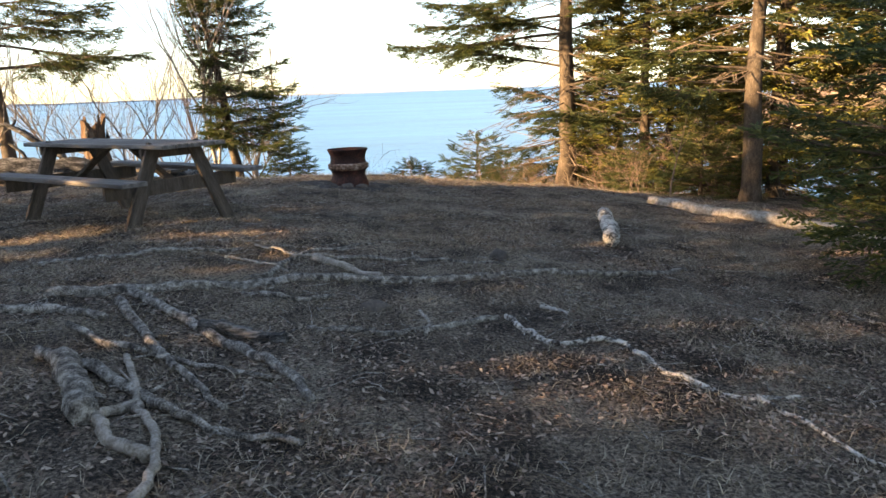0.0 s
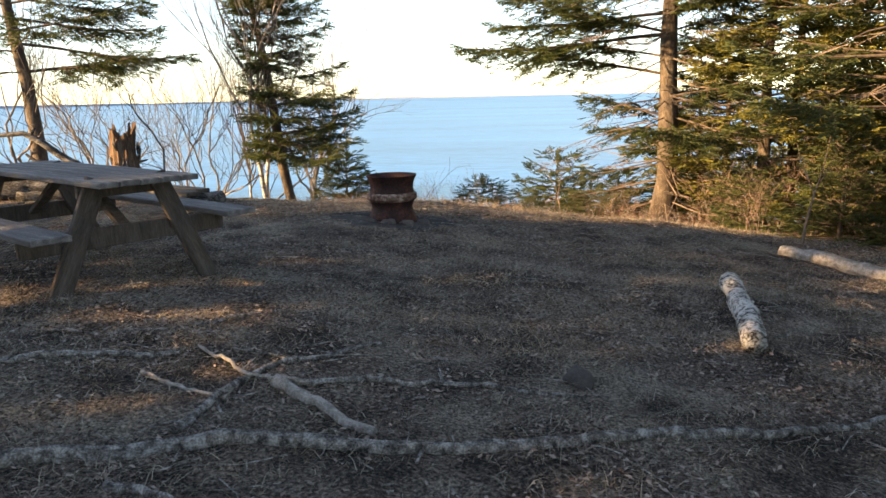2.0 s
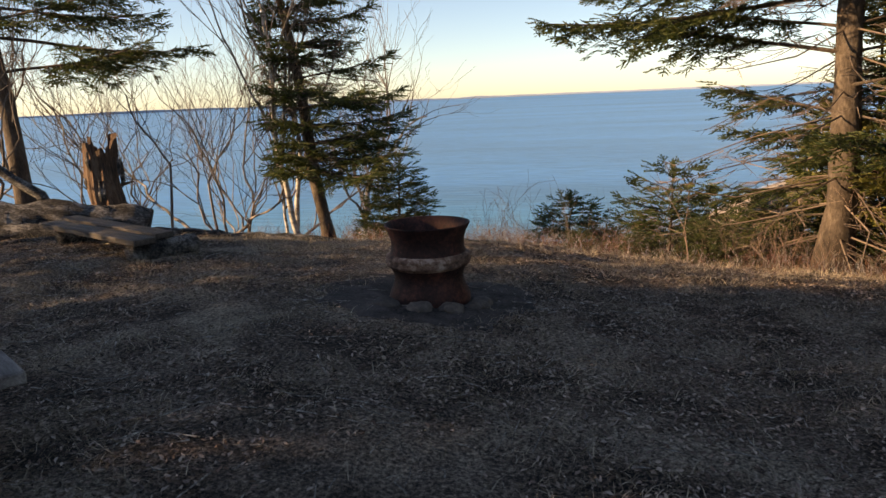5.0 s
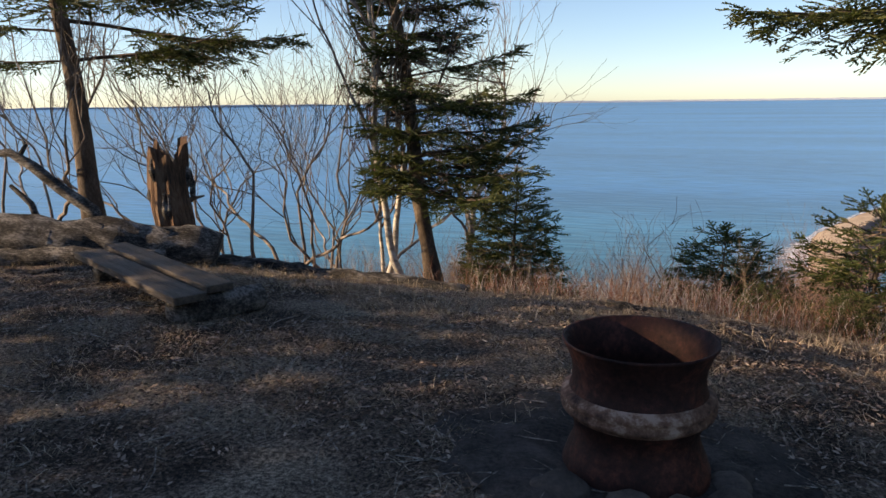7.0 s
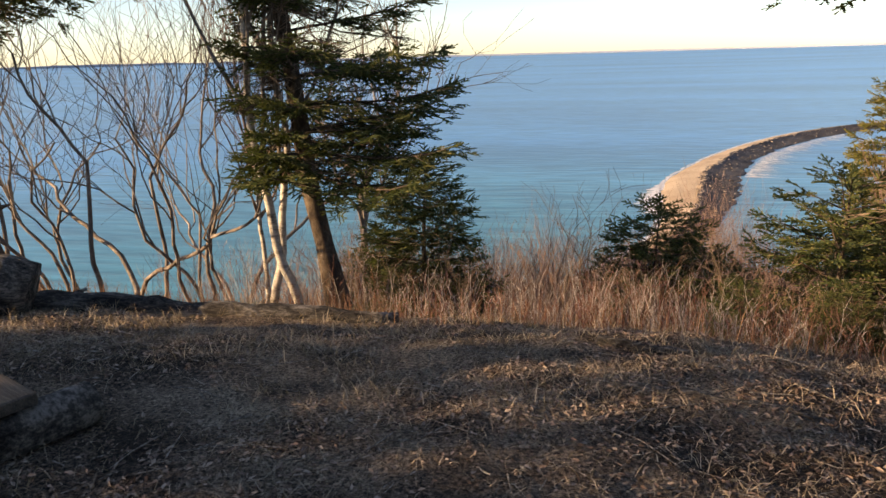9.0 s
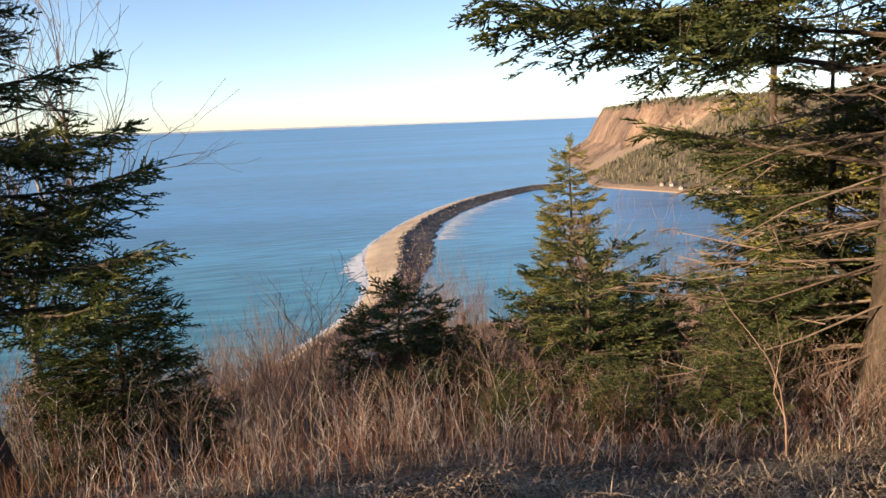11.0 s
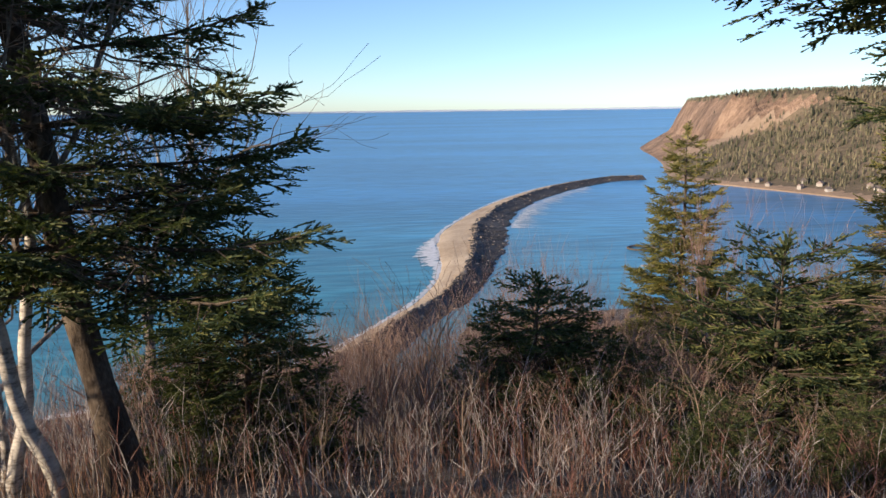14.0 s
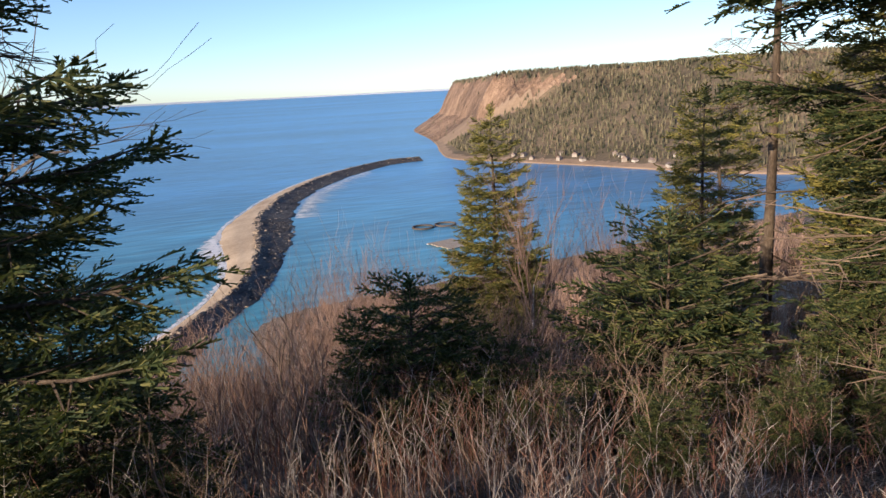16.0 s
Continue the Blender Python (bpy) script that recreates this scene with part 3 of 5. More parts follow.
def limb_foliage(rng, base, heading, length, droop, crown, wood, density=1.0, bare=0.25, spray=0.2, lift=0.0, flat=1.0):
    """One spruce limb: a drooping stem with side branchlets that carry needle sprays."""
    n = 7
    d = np.array([math.cos(heading), math.sin(heading), 0.0])
    side = np.array([-d[1], d[0], 0.0])
    pts = []
    for i in range(n):
        s = i / (n - 1)
        z = lift * s * length - droop * length * (s ** 1.3) + 0.55 * droop * length * s ** 3
        pts.append(base + d * length * s + side * length * 0.05 * math.sin(3 * s + heading) + np.array([0, 0, z]))
    pts = np.array(pts)
    wood.tube(pts, 0.005 + 0.008 * length * (1 - np.linspace(0, 1, n)) ** 0.8, 4, cap=False)
    step = 0.085 / density
    k = max(3, int(length * (1 - bare) / step))
    for i in range(k):
        s = bare + (1 - bare) * (i + rng.random()) / k
        f = s * (n - 1)
        j = min(int(f), n - 2)
        p = pts[j] + (pts[j + 1] - pts[j]) * (f - j)
        tang = unit(pts[j + 1] - pts[j])
        sg = 1 if i % 2 else -1
        bl = (0.18 + 0.42 * length * (1 - s) ** 0.8) * rng.uniform(0.6, 1.15)
        bd = unit(tang * rng.uniform(0.5, 0.9) + side * sg * rng.uniform(0.6, 1.0) * flat + np.array([0, 0, rng.uniform(-0.4, 0.1)]))
        m = max(1, int(bl / (0.12 / density ** 0.5)))
        for q in range(m):
            a = (q + 0.4) / m
            c = p + bd * bl * a + np.array([0, 0, -0.18 * bl * a * a])
            for sg2 in (-1, 1):
                if rng.random() < 0.12:
                    continue
                sd = unit(bd * 0.8 + np.cross(bd, (0, 0, 1)) * sg2 * rng.uniform(0.4, 0.9) + np.array([rng.gauss(0, .15), rng.gauss(0, .15), rng.uniform(-0.35, 0.12)]))
                crown.append((c, sd, spray * rng.uniform(0.7, 1.25)))
        crown.append((p + bd * bl, bd, spray))
        if bl > 0.3 and density >= 0.8:
            wood.tube([p, p + bd * bl * 0.5, p + bd * bl], [0.008, 0.006, 0.003], 3, cap=False)
    crown.append((pts[-1], unit(pts[-1] - pts[-2]), spray * 1.2))


def spruce(name, height, radius, trunk_r, seed, label, m, first=0.12, density=1.0, lean=(0, 0), side_bias=None, mat=M_NEEDLE, limbs=10.0, dead=0.0, taper=1.0, droop=0.25, spray=0.2, group="", extra=(), fine=""):
    rng = random.Random(seed)
    e = empty(name, m, label, "tree", group)
    ts = Soup()
    n = 14
    hs = np.linspace(-0.5, height, n)
    cx = lean[0] * np.clip(hs, 0, None) / height
    cy = lean[1] * np.clip(hs, 0, None) / height
    wob = 0.03 * np.sin(hs * 1.7 + seed)
    pts = np.stack([cx + wob, cy + 0.5 * wob, hs], 1)
    prof = (1 - np.clip(hs, 0, None) / (height * 1.02)) ** 0.8
    flare = 1 + 0.7 * np.exp(-np.clip(hs, 0, None) * 5)
    rad = trunk_r * np.maximum(prof, 0.04) * flare
    rr = rad[:, None] * (1 + 0.09 * np.random.RandomState(seed).normal(0, 1, (n, 9)))
    ts.tube(pts, rr, 9)
    ts.build("trunk", M_BARK, e, smooth=True, label="rough brown spruce bark")
    wood, crown, dwood = Soup(), [], Soup()
    z = height * first
    while z < height * 0.97:
        t = z / height
        k = max(2, int(limbs * 0.42 * (1 if t < 0.8 else 0.7)))
        a0 = rng.random() * 6.28
        for i in range(k):
            a = a0 + 6.283 * i / k + rng.gauss(0, 0.3)
            le = radius * ((1 - (t - first) / (1 - first)) ** (0.75 * taper)) * rng.uniform(0.7, 1.05) + 0.12
            if side_bias:
                le *= 1 + side_bias[1] * math.cos(a - side_bias[0])
            if le < 0.1:
                continue
            base = np.array([np.interp(z, hs, pts[:, 0]), np.interp(z, hs, pts[:, 1]), z])
            if rng.random() < dead * (1 - t) * 1.6:
                d = np.array([math.cos(a), math.sin(a), -0.15])
                s2 = np.array([-d[1], d[0], 0])
                le *= 0.8
                mid = base + d * le * 0.5 + s2 * rng.uniform(-.12, .12) + np.array([0, 0, rng.uniform(-0.2, 0.02)])
                end = base + d * le + s2 * rng.uniform(-.3, .3) + np.array([0, 0, rng.uniform(-.3, .2)])
                dwood.tube([base, mid, end], [0.013, 0.009, 0.003], 4, cap=False)
                for q in range(14):
                    s = rng.uniform(0.2, 1)
                    p = base + (end - base) * s
                    w = p + s2 * (1 if q % 2 else -1) * rng.uniform(0.08, 0.3) + d * rng.uniform(0.1, 0.25) + np.array([0, 0, rng.gauss(-.04, .06)])
                    dwood.tube([p, w], [0.006, 0.002], 3, cap=False)
                    for h in (0.45, 0.75):
                        dwood.tube([p + (w - p) * h, p + (w - p) * h + np.array([rng.gauss(0, .07), rng.gauss(0, .07), rng.gauss(-.02, .05)]) + d * 0.05], [0.003, 0.0015], 3, cap=False)
            else:
                limb_foliage(rng, base, a, le, droop * rng.uniform(0.6, 1.4), crown, wood, density, bare=0.18 if le < 1 else 0.28, spray=spray, lift=0.12 + 0.5 * t)
        z += (0.16 + 0.03 * height) * rng.uniform(0.75, 1.25) * (10 / limbs) ** 0.5
    for ez, ea, el, ed in extra:
        eb = np.array([np.interp(ez, hs, pts[:, 0]), np.interp(ez, hs, pts[:, 1]), ez])
        limb_foliage(rng, eb, ea, el, ed, crown, wood, density * 1.05, bare=0.25, spray=spray, lift=0.05)
    base = np.array([pts[-1][0], pts[-1][1], height])
    for q in range(6):
        crown.append((base - np.array([0, 0, q * 0.06]), unit(np.array([rng.gauss(0, .25), rng.gauss(0, .25), 1])), spray))
    if wood.n:
        wood.build("limbwork", M_BARK, e)["kind"] = "stuff"
    if dwood.n:
        dwood.build("deadwood", M_TWIG, e, label="bare dead lower branches")["kind"] = "stuff"
    cs = Soup()
    nr = np.random.RandomState(seed)
    ups = np.tile((0, 0, 1.0), (len(crown), 1)) + nr.normal(0, 0.35, (len(crown), 3))
    tv, tf = {"fine": (FINE_V, FINE_F), "coarse": (COARSE_V, COARSE_F)}.get(fine, (SPRAY_V, SPRAY_F))
    cs.scatter(tv, tf, [c[0] for c in crown], [c[1] for c in crown], ups, [c[2] for c in crown])
    cs.build("crown", mat, e, label="green needle sprays")["kind"] = "stuff"
    return e


def grow(rng, soup_t, soup_b, p, d, length, r, level, up=0.25, spread=0.6, gnarl=0.25, minr=0.0025, sides=5, fork=None):
    n = max(3, int(length / 0.22)) if level < 2 else 4
    pts, rad = [p.copy()], [r]
    d = unit(d)
    for i in range(1, n + 1):
        d = unit(d + np.array([rng.gauss(0, gnarl), rng.gauss(0, gnarl), rng.gauss(0, gnarl) + up * 0.35]) * 0.6)
        pts.append(pts[-1] + d * length / n)
        rad.append(max(minr, r * (1 - 0.62 * i / n)))
    (soup_t if level == 0 else soup_b).tube(pts, rad, sides if level == 0 else (4 if level == 1 else 3), cap=False)
    if level >= 3 or r < 0.004:
        return
    k = (fork or (5, 5, 4))[level]
    for i in range(k):
        s = rng.uniform(0.4 if level == 0 else 0.2, 1.0) if i else 1.0
        j = min(int(s * n), n - 1)
        q = pts[j] + (pts[j + 1] - pts[j]) * (s * n - j)
        a = rng.random() * 6.283
        side = unit(np.array([math.cos(a), math.sin(a), rng.uniform(-0.1, 0.5)]))
        grow(rng, soup_t, soup_b, q, unit(unit(pts[j + 1] - pts[j]) + side * rng.uniform(0.5, 1.1) * spread * 1.4), length * rng.uniform(0.42, 0.7), max(minr, rad[j] * 0.62), level + 1, up, spread, gnarl, minr, sides, fork)


def bare_tree(name, height, r, seed, label, m, bark=M_GREYBARK, twig=M_GREYBARK, stems=1, spread=0.6, up=0.3, gnarl=0.25, fork=None, category="tree", group="", lean=(0, 0)):
    rng = random.Random(seed)
    e = empty(name, m, label, category, group)
    t, b = Soup(), Soup()
    for s in range(stems):
        a = rng.random() * 6.283
        tilt = 0.1 if stems == 1 else rng.uniform(0.1, 0.32)
        grow(rng, t, b, np.array([0.05 * math.cos(a) * stems, 0.05 * math.sin(a) * stems, -0.25]), np.array([tilt * math.cos(a) + lean[0], tilt * math.sin(a) + lean[1], 1.0]), height * 0.72 * rng.uniform(0.75, 1.05), r * rng.uniform(0.7, 1.0), 0, up, spread, gnarl, fork=fork)
    t.build("trunk", bark, e, smooth=True)
    b.build("branchwork", twig, e)["kind"] = "stuff"
    return e


def on(x, y, turn=0, sink=0.0, s=1.0):
    return pose(x, y, gz(x, y) - sink, 0, 0, turn) @ Matrix.Scale(s, 4)


def plant(ob, x, y, turn, s=1.0, label=""):
    c = copy_thing(ob, on(x, y, turn))
    c.scale = (s, s, s)
    if label:
        c["label"] = label
    return c


# the named trees by the clearing
spruce("spruce_tree", 8.5, 1.02, 0.115, 21, "tall leaning spruce with foliage swept to one side", on(-4.75, 17.2), first=0.2, density=1.1, lean=(-1.3, 0.3), side_bias=(-0.1, 0.7), dead=0.38, limbs=26, spray=0.2, droop=0.3, fine="fine")
spruce("spruce_tree", 2.4, 0.95, 0.05, 22, "low bushy spruce beneath a leaning tree", on(-4.05, 18.9), first=0.05, density=1.25, limbs=15, spray=0.18, fine="fine", mat=M_NEEDLE)
spruce("spruce_tree", 9.0, 2.3, 0.15, 23, "dark-trunked spruce with sparse drooping branches", on(-9.3, 15.7), first=0.30, density=0.85, lean=(-0.8, 0), side_bias=(0.2, 0.35), dead=0.4, limbs=8, droop=0.3, spray=0.22, fine="fine", extra=((3.25, 0.35, 3.1, 0.3), (3.7, 0.2, 2.7, 0.28), (4.1, 0.5, 2.5, 0.25)))
spruce("spruce_tree", 9.5, 2.7, 0.2, 24, "large old spruce at the cliff edge with wide lower limbs", on(2.62, 15.7), first=0.07, density=1.15, side_bias=(3.1, 0.2), dead=0.58, limbs=15, droop=0.13, spray=0.2, fine="fine", extra=((0.9, 2.3, 1.3, 0.3), (1.3, 2.7, 1.5, 0.3), (1.6, 1.9, 1.3, 0.25), (2.0, 2.4, 1.5, 0.25), (3.55, 3.2, 3.6, 0.2), (3.9, 3.0, 3.1, 0.16), (4.3, 3.3, 2.9, 0.2), (4.8, 3.1, 2.6, 0.18)))
spruce("spruce_tree", 8.5, 1.8, 0.11, 25, "sunlit yellow-green spruce at the clearing edge", on(4.2, 15.4), first=0.12, density=1.0, mat=M_NEEDLE_SUN, dead=0.38, limbs=14, taper=0.6)
spruce("spruce_tree", 9.5, 2.2, 0.16, 26, "dark spruce with bare lower trunk", on(5.3, 12.6), first=0.2, density=0.95, dead=0.52, limbs=13, taper=0.65)
spruce("spruce_tree", 8.0, 1.6, 0.10, 27, "half-bare sunlit spruce on the slope", on(4.8, 20.1), first=0.2, density=0.75, mat=M_NEEDLE_SUN, dead=0.75, limbs=9)
spruce("spruce_tree", 9.0, 1.9, 0.12, 28, "sunlit pointed spruce standing down the slope", on(6.4, 31.0), first=0.1, density=0.95, mat=M_NEEDLE_SUN, limbs=12, spray=0.28, droop=0.15)
young = spruce("young_spruce", 2.05, 1.1, 0.035, 29, "small dark young spruce on the brushy slope", on(-0.93, 19.7), first=0.04, density=1.0, limbs=14, spray=0.18, taper=0.8, group="young spruces")
bushy = spruce("young_spruce", 2.05, 1.0, 0.04, 30, "bushy bright green young spruce on the slope", on(0.75, 17.7), first=0.03, density=0.9, limbs=13, spray=0.18, taper=0.7, droop=0.1, mat=M_NEEDLE, group="young spruces")
spruce("spruce_tree", 6.5, 2.2, 0.14, 31, "dark spruce with low sweeping branches", on(4.5, 4.6), first=0.06, density=0.9, side_bias=(3.0, 0.2), limbs=9)
# spruce for the added, unseen trees that keep sun off the clearing
shade_spruce = spruce("spruce_tree", 10.5, 2.3, 0.17, 33, "dense dark spruce added out of view to shade the clearing", on(-15, -2), first=0.03, density=0.38, limbs=9, spray=0.4, fine="coarse", group="woodland spruces")
slim = spruce("spruce_tree", 6.0, 1.2, 0.08, 34, "slim spruce on the wooded slope", on(9.5, 16.5), first=0.05, density=0.85, limbs=12, spray=0.24, taper=0.65, dead=0.5, mat=M_NEEDLE_SUN, group="slope spruces")
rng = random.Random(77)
# all out of view; heights and gaps set where shade and sun fall
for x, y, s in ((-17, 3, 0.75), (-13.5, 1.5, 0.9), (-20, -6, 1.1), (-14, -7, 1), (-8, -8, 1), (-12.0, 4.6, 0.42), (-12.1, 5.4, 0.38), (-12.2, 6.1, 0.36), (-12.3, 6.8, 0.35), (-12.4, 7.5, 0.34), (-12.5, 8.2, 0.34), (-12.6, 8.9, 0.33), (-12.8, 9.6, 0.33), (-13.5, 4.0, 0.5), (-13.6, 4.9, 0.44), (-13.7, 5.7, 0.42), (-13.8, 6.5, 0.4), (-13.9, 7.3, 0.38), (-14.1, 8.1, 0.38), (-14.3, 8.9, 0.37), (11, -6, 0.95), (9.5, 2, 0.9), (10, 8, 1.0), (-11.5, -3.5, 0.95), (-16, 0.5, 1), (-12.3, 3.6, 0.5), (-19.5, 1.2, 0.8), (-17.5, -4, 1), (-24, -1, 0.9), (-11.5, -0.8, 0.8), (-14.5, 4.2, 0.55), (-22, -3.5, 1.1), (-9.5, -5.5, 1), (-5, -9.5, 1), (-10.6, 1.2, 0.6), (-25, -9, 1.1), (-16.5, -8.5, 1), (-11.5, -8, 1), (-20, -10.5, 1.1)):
    plant(shade_spruce, x, y, rng.uniform(0, 360), s)
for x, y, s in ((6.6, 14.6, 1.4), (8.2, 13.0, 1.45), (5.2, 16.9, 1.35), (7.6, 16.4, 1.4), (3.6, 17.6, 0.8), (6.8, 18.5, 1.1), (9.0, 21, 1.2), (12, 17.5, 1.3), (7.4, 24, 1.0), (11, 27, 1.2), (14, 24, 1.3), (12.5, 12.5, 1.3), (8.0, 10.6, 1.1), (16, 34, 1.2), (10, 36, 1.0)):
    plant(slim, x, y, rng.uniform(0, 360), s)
for x, y, s in ((0.0, 19.2, 0.6), (1.6, 18.6, 0.85), (1.9, 16.6, 0.6), (-0.5, 20.8, 0.8), (1.0, 15.6, 0.35), (0.2, 15.9, 0.3), (-0.6, 16.2, 0.28), (3.3, 17.0, 0.9), (2.6, 20.0, 1.0), (-5.4, 21.5, 0.9), (4.4, 17.6, 0.8), (4.7, 13.3, 0.75), (3.7, 14.3, 0.6), (7.4, 11.6, 0.9), (5.9, 15.6, 1.1)):
    plant(young if rng.random() < 0.4 else bushy, x, y, rng.uniform(0, 360), s, "small young spruce among dry brush")

# bare deciduous trees and shrubs
birch = bare_tree("birch_tree", 7.5, 0.085, 41, "leafless pale-barked birch beside a leaning spruce", on(-5.1, 16.9), bark=M_BIRCH, twig=M_GREYBARK, spread=0.5, up=0.5, gnarl=0.16, fork=(8, 5, 4))
plant(birch, -5.55, 17.1, 200, 0.9, "leafless pale-barked birch at the cliff edge")
alder = bare_tree("alder_tree", 5.6, 0.043, 42, "leafless crooked alder at the cliff edge", on(-7.2, 16.8), stems=2, twig=M_GREYBARK, gnarl=0.38, up=0.5, spread=0.6, fork=(5, 5, 4), group="bare alders")
alder_b = bare_tree("alder_tree", 4.9, 0.034, 43, "leafless many-stemmed alder at the cliff edge", on(-8.6, 17.6), stems=3, twig=M_GREYBARK, gnarl=0.38, up=0.5, spread=0.6, fork=(5, 4, 3), group="bare alders")
bare_tree("bare_tree", 6.6, 0.10, 44, "crooked leafless tree forking towards the sea", on(-5.3, 21.2), spread=0.6, gnarl=0.34, fork=(8, 6, 4), lean=(0.22, 0))
dark_shrub = bare_tree("bare_sapling", 3.0, 0.035, 45, "small dark leafless sapling on the slope", on(-1.86, 21.4), bark=M_TWIG, twig=M_TWIG, fork=(6, 4, 3), spread=0.8, group="bare saplings")
bush = bare_tree("leafless_shrub", 2.2, 0.018, 46, "leafless reddish shrub on the slope", on(-2.5, 19.0), bark=M_RED, twig=M_RED, stems=5, fork=(4, 3, 2), gnarl=0.36, category="shrub", group="slope shrubs")
bush_b = bare_tree("leafless_shrub", 2.6, 0.024, 47, "tall leafless grey shrub on the slope", on(-1.0, 23.5), bark=M_GREYBARK, twig=M_RED, stems=5, fork=(5, 4, 3), up=0.3, gnarl=0.22, category="shrub", group="slope shrubs")
pale = bare_tree("birch_tree", 6.0, 0.06, 48, "leafless young birch with pale trunk and fine pinkish twigs", on(10.5, 30.5), bark=M_BIRCH, twig=M_RED, spread=0.45, up=0.6, gnarl=0.15, fork=(10, 5, 4), group="slope birches")
for x, y, s in ((-9.9, 18.5, 1.0), (-7.0, 18.4, 0.95), (-11.5, 17.2, 1.1), (-10.6, 20, 1.15), (-7.8, 20.5, 1.2), (-15.5, 20.5, 1.2), (-9.0, 22.5, 1.2), (-8.2, 18.8, 1.0), (-13.2, 17.8, 1.0)):
    plant(alder if rng.random() < 0.5 else alder_b, x, y, rng.uniform(0, 360), s * 1.15)
for x, y, s in ((-6.5, 18.9, 0.9), (5.0, 27, 1.0), (1.6, 30, 0.92), (2.6, 31.2, 0.85), (0.3, 29, 0.7), (16.6, 40, 1.2), (18.2, 42, 1.1), (1.2, 25.5, 0.62), (-2.6, 24, 0.5), (8.0, 28, 0.9), (12.5, 33, 1.0), (2.4, 27, 0.7), (14, 30, 0.9), (3.6, 33, 0.8), (9.5, 38, 0.8), (-0.4, 30, 0.6)):
    plant(pale, x, y, rng.uniform(0, 360), s)
for x, y, s in ((-0.1, 22.8, 0.7), (0.9, 21.0, 0.8), (3.6, 19.0, 0.9), (1.8, 24.2, 0.9), (-3.4, 17.8, 0.5), (-2.2, 17.2, 0.4), (5.6, 16.6, 0.8), (6.2, 22, 1)):
    plant(dark_shrub, x, y, rng.uniform(0, 360), s)
for k in range(34):
    x, y = rng.uniform(-3.8, 3.4), rng.uniform(15.2, 18.6)
    plant((bush, dark_shrub, bush_b)[k % 3], x, y, rng.uniform(0, 360), rng.uniform(0.2, 0.42))
for k in range(70):
    y = 16.0 + 11 * rng.random()
    x = rng.uniform(-5.5 - 0.35 * (y - 16), 4 + 1.05 * (y - 12))
    if y < 17.8 and x < -2.6:
        continue
    plant(bush if rng.random() < 0.55 else bush_b, x, y, rng.uniform(0, 360), rng.uniform(0.5, 0.95) * min(1, (y - 11) / 12))
for k in range(14):
    x, y = rng.uniform(3.2, 8.5), rng.uniform(13.0, 16.8)
    plant((bush, bush_b)[k % 2], x, y, rng.uniform(0, 360), rng.uniform(0.3, 0.6), "leafless shrub among the spruces at the clearing edge")
brush = bare_tree("leafless_shrub", 3.2, 0.03, 51, "leafless reddish-brown thicket shrub down the slope", on(6, 34), bark=M_GREYBARK, twig=M_RED, stems=4, fork=(5, 4, 3), up=0.4, gnarl=0.25, category="shrub", group="thicket shrubs")
for k in range(75):
    y = 26 + 75 * rng.random() ** 1.5
    x = rng.uniform(-8 - 0.3 * (y - 16), 6 + 1.05 * (y - 12))
    plant(brush, x, y, rng.uniform(0, 360), rng.uniform(0.7, 1.15) * (1 + (y - 26) / 110))
for k in range(90):
    y = 19.0 + 16 * rng.random()
    x = rng.uniform(-6.0 + 0.05 * (y - 20), 3.0 + 0.35 * (y - 20))
    plant(brush if k % 3 else bush_b, x, y, rng.uniform(0, 360), (0.9 + 0.115 * (y - 12.9)) * rng.uniform(0.85, 1.2) / 2.7)
for x, y, s in ((0.8, 27.2, 0.72), (1.5, 26.3, 0.66), (0.1, 28.2, 0.74), (2.2, 28.6, 0.78), (1.1, 29.4, 0.8), (-1.2, 26.0, 0.5), (9.6, 33.0, 1.15)):
    plant(pale, x, y, rng.uniform(0, 360), s)


def thicket(count, seed):
    r = np.random.RandomState(seed)
    y = 55 + 205 * r.uniform(0, 1, count) ** 1.2
    x = r.uniform(-0.12, 1.25, count) * (y - 5) - 8
    z = ground(x, y)
    ok = z > -69.3
    x, y, z = x[ok], y[ok], z[ok]
    n = len(x)
    fan_v, fan_f = [], []
    for k in range(9):
        a = 6.283 * k / 9
        c, q = math.cos(a), math.sin(a)
        lean = 0.12 + 0.32 * ((k * 5) % 9) / 9
        b = len(fan_v)
        fan_v += [(0.1, 0.02 * q, -0.02 * c), (0.1, -0.02 * q, 0.02 * c), (0.75 + 0.05 * (k % 5), c * lean, q * lean)]
        fan_f.append((b, b + 1, b + 2))
        fan_v += [(0.4, c * lean * 0.45, q * lean * 0.45), (0.44, c * lean * 0.5, q * lean * 0.5), (0.72, c * lean * 0.55 + 0.13 * q, q * lean * 0.55 - 0.13 * c)]
        fan_f.append((b + 3, b + 4, b + 5))
    sp = Soup()
    up = np.tile((0.0, 0, 1), (n, 1)) + r.normal(0, 0.08, (n, 3))
    sp.scatter(fan_v, fan_f, np.stack([x, y, z - 0.3], 1), up, r.normal(0, 1, (n, 3)), r.uniform(3.0, 7.0, n))
    tagged(sp.build("leafless_thicket", M_RED), "leafless pinkish-brown thicket covering the lower slope", "thicket", kind="stuff")


thicket(6500, 21)


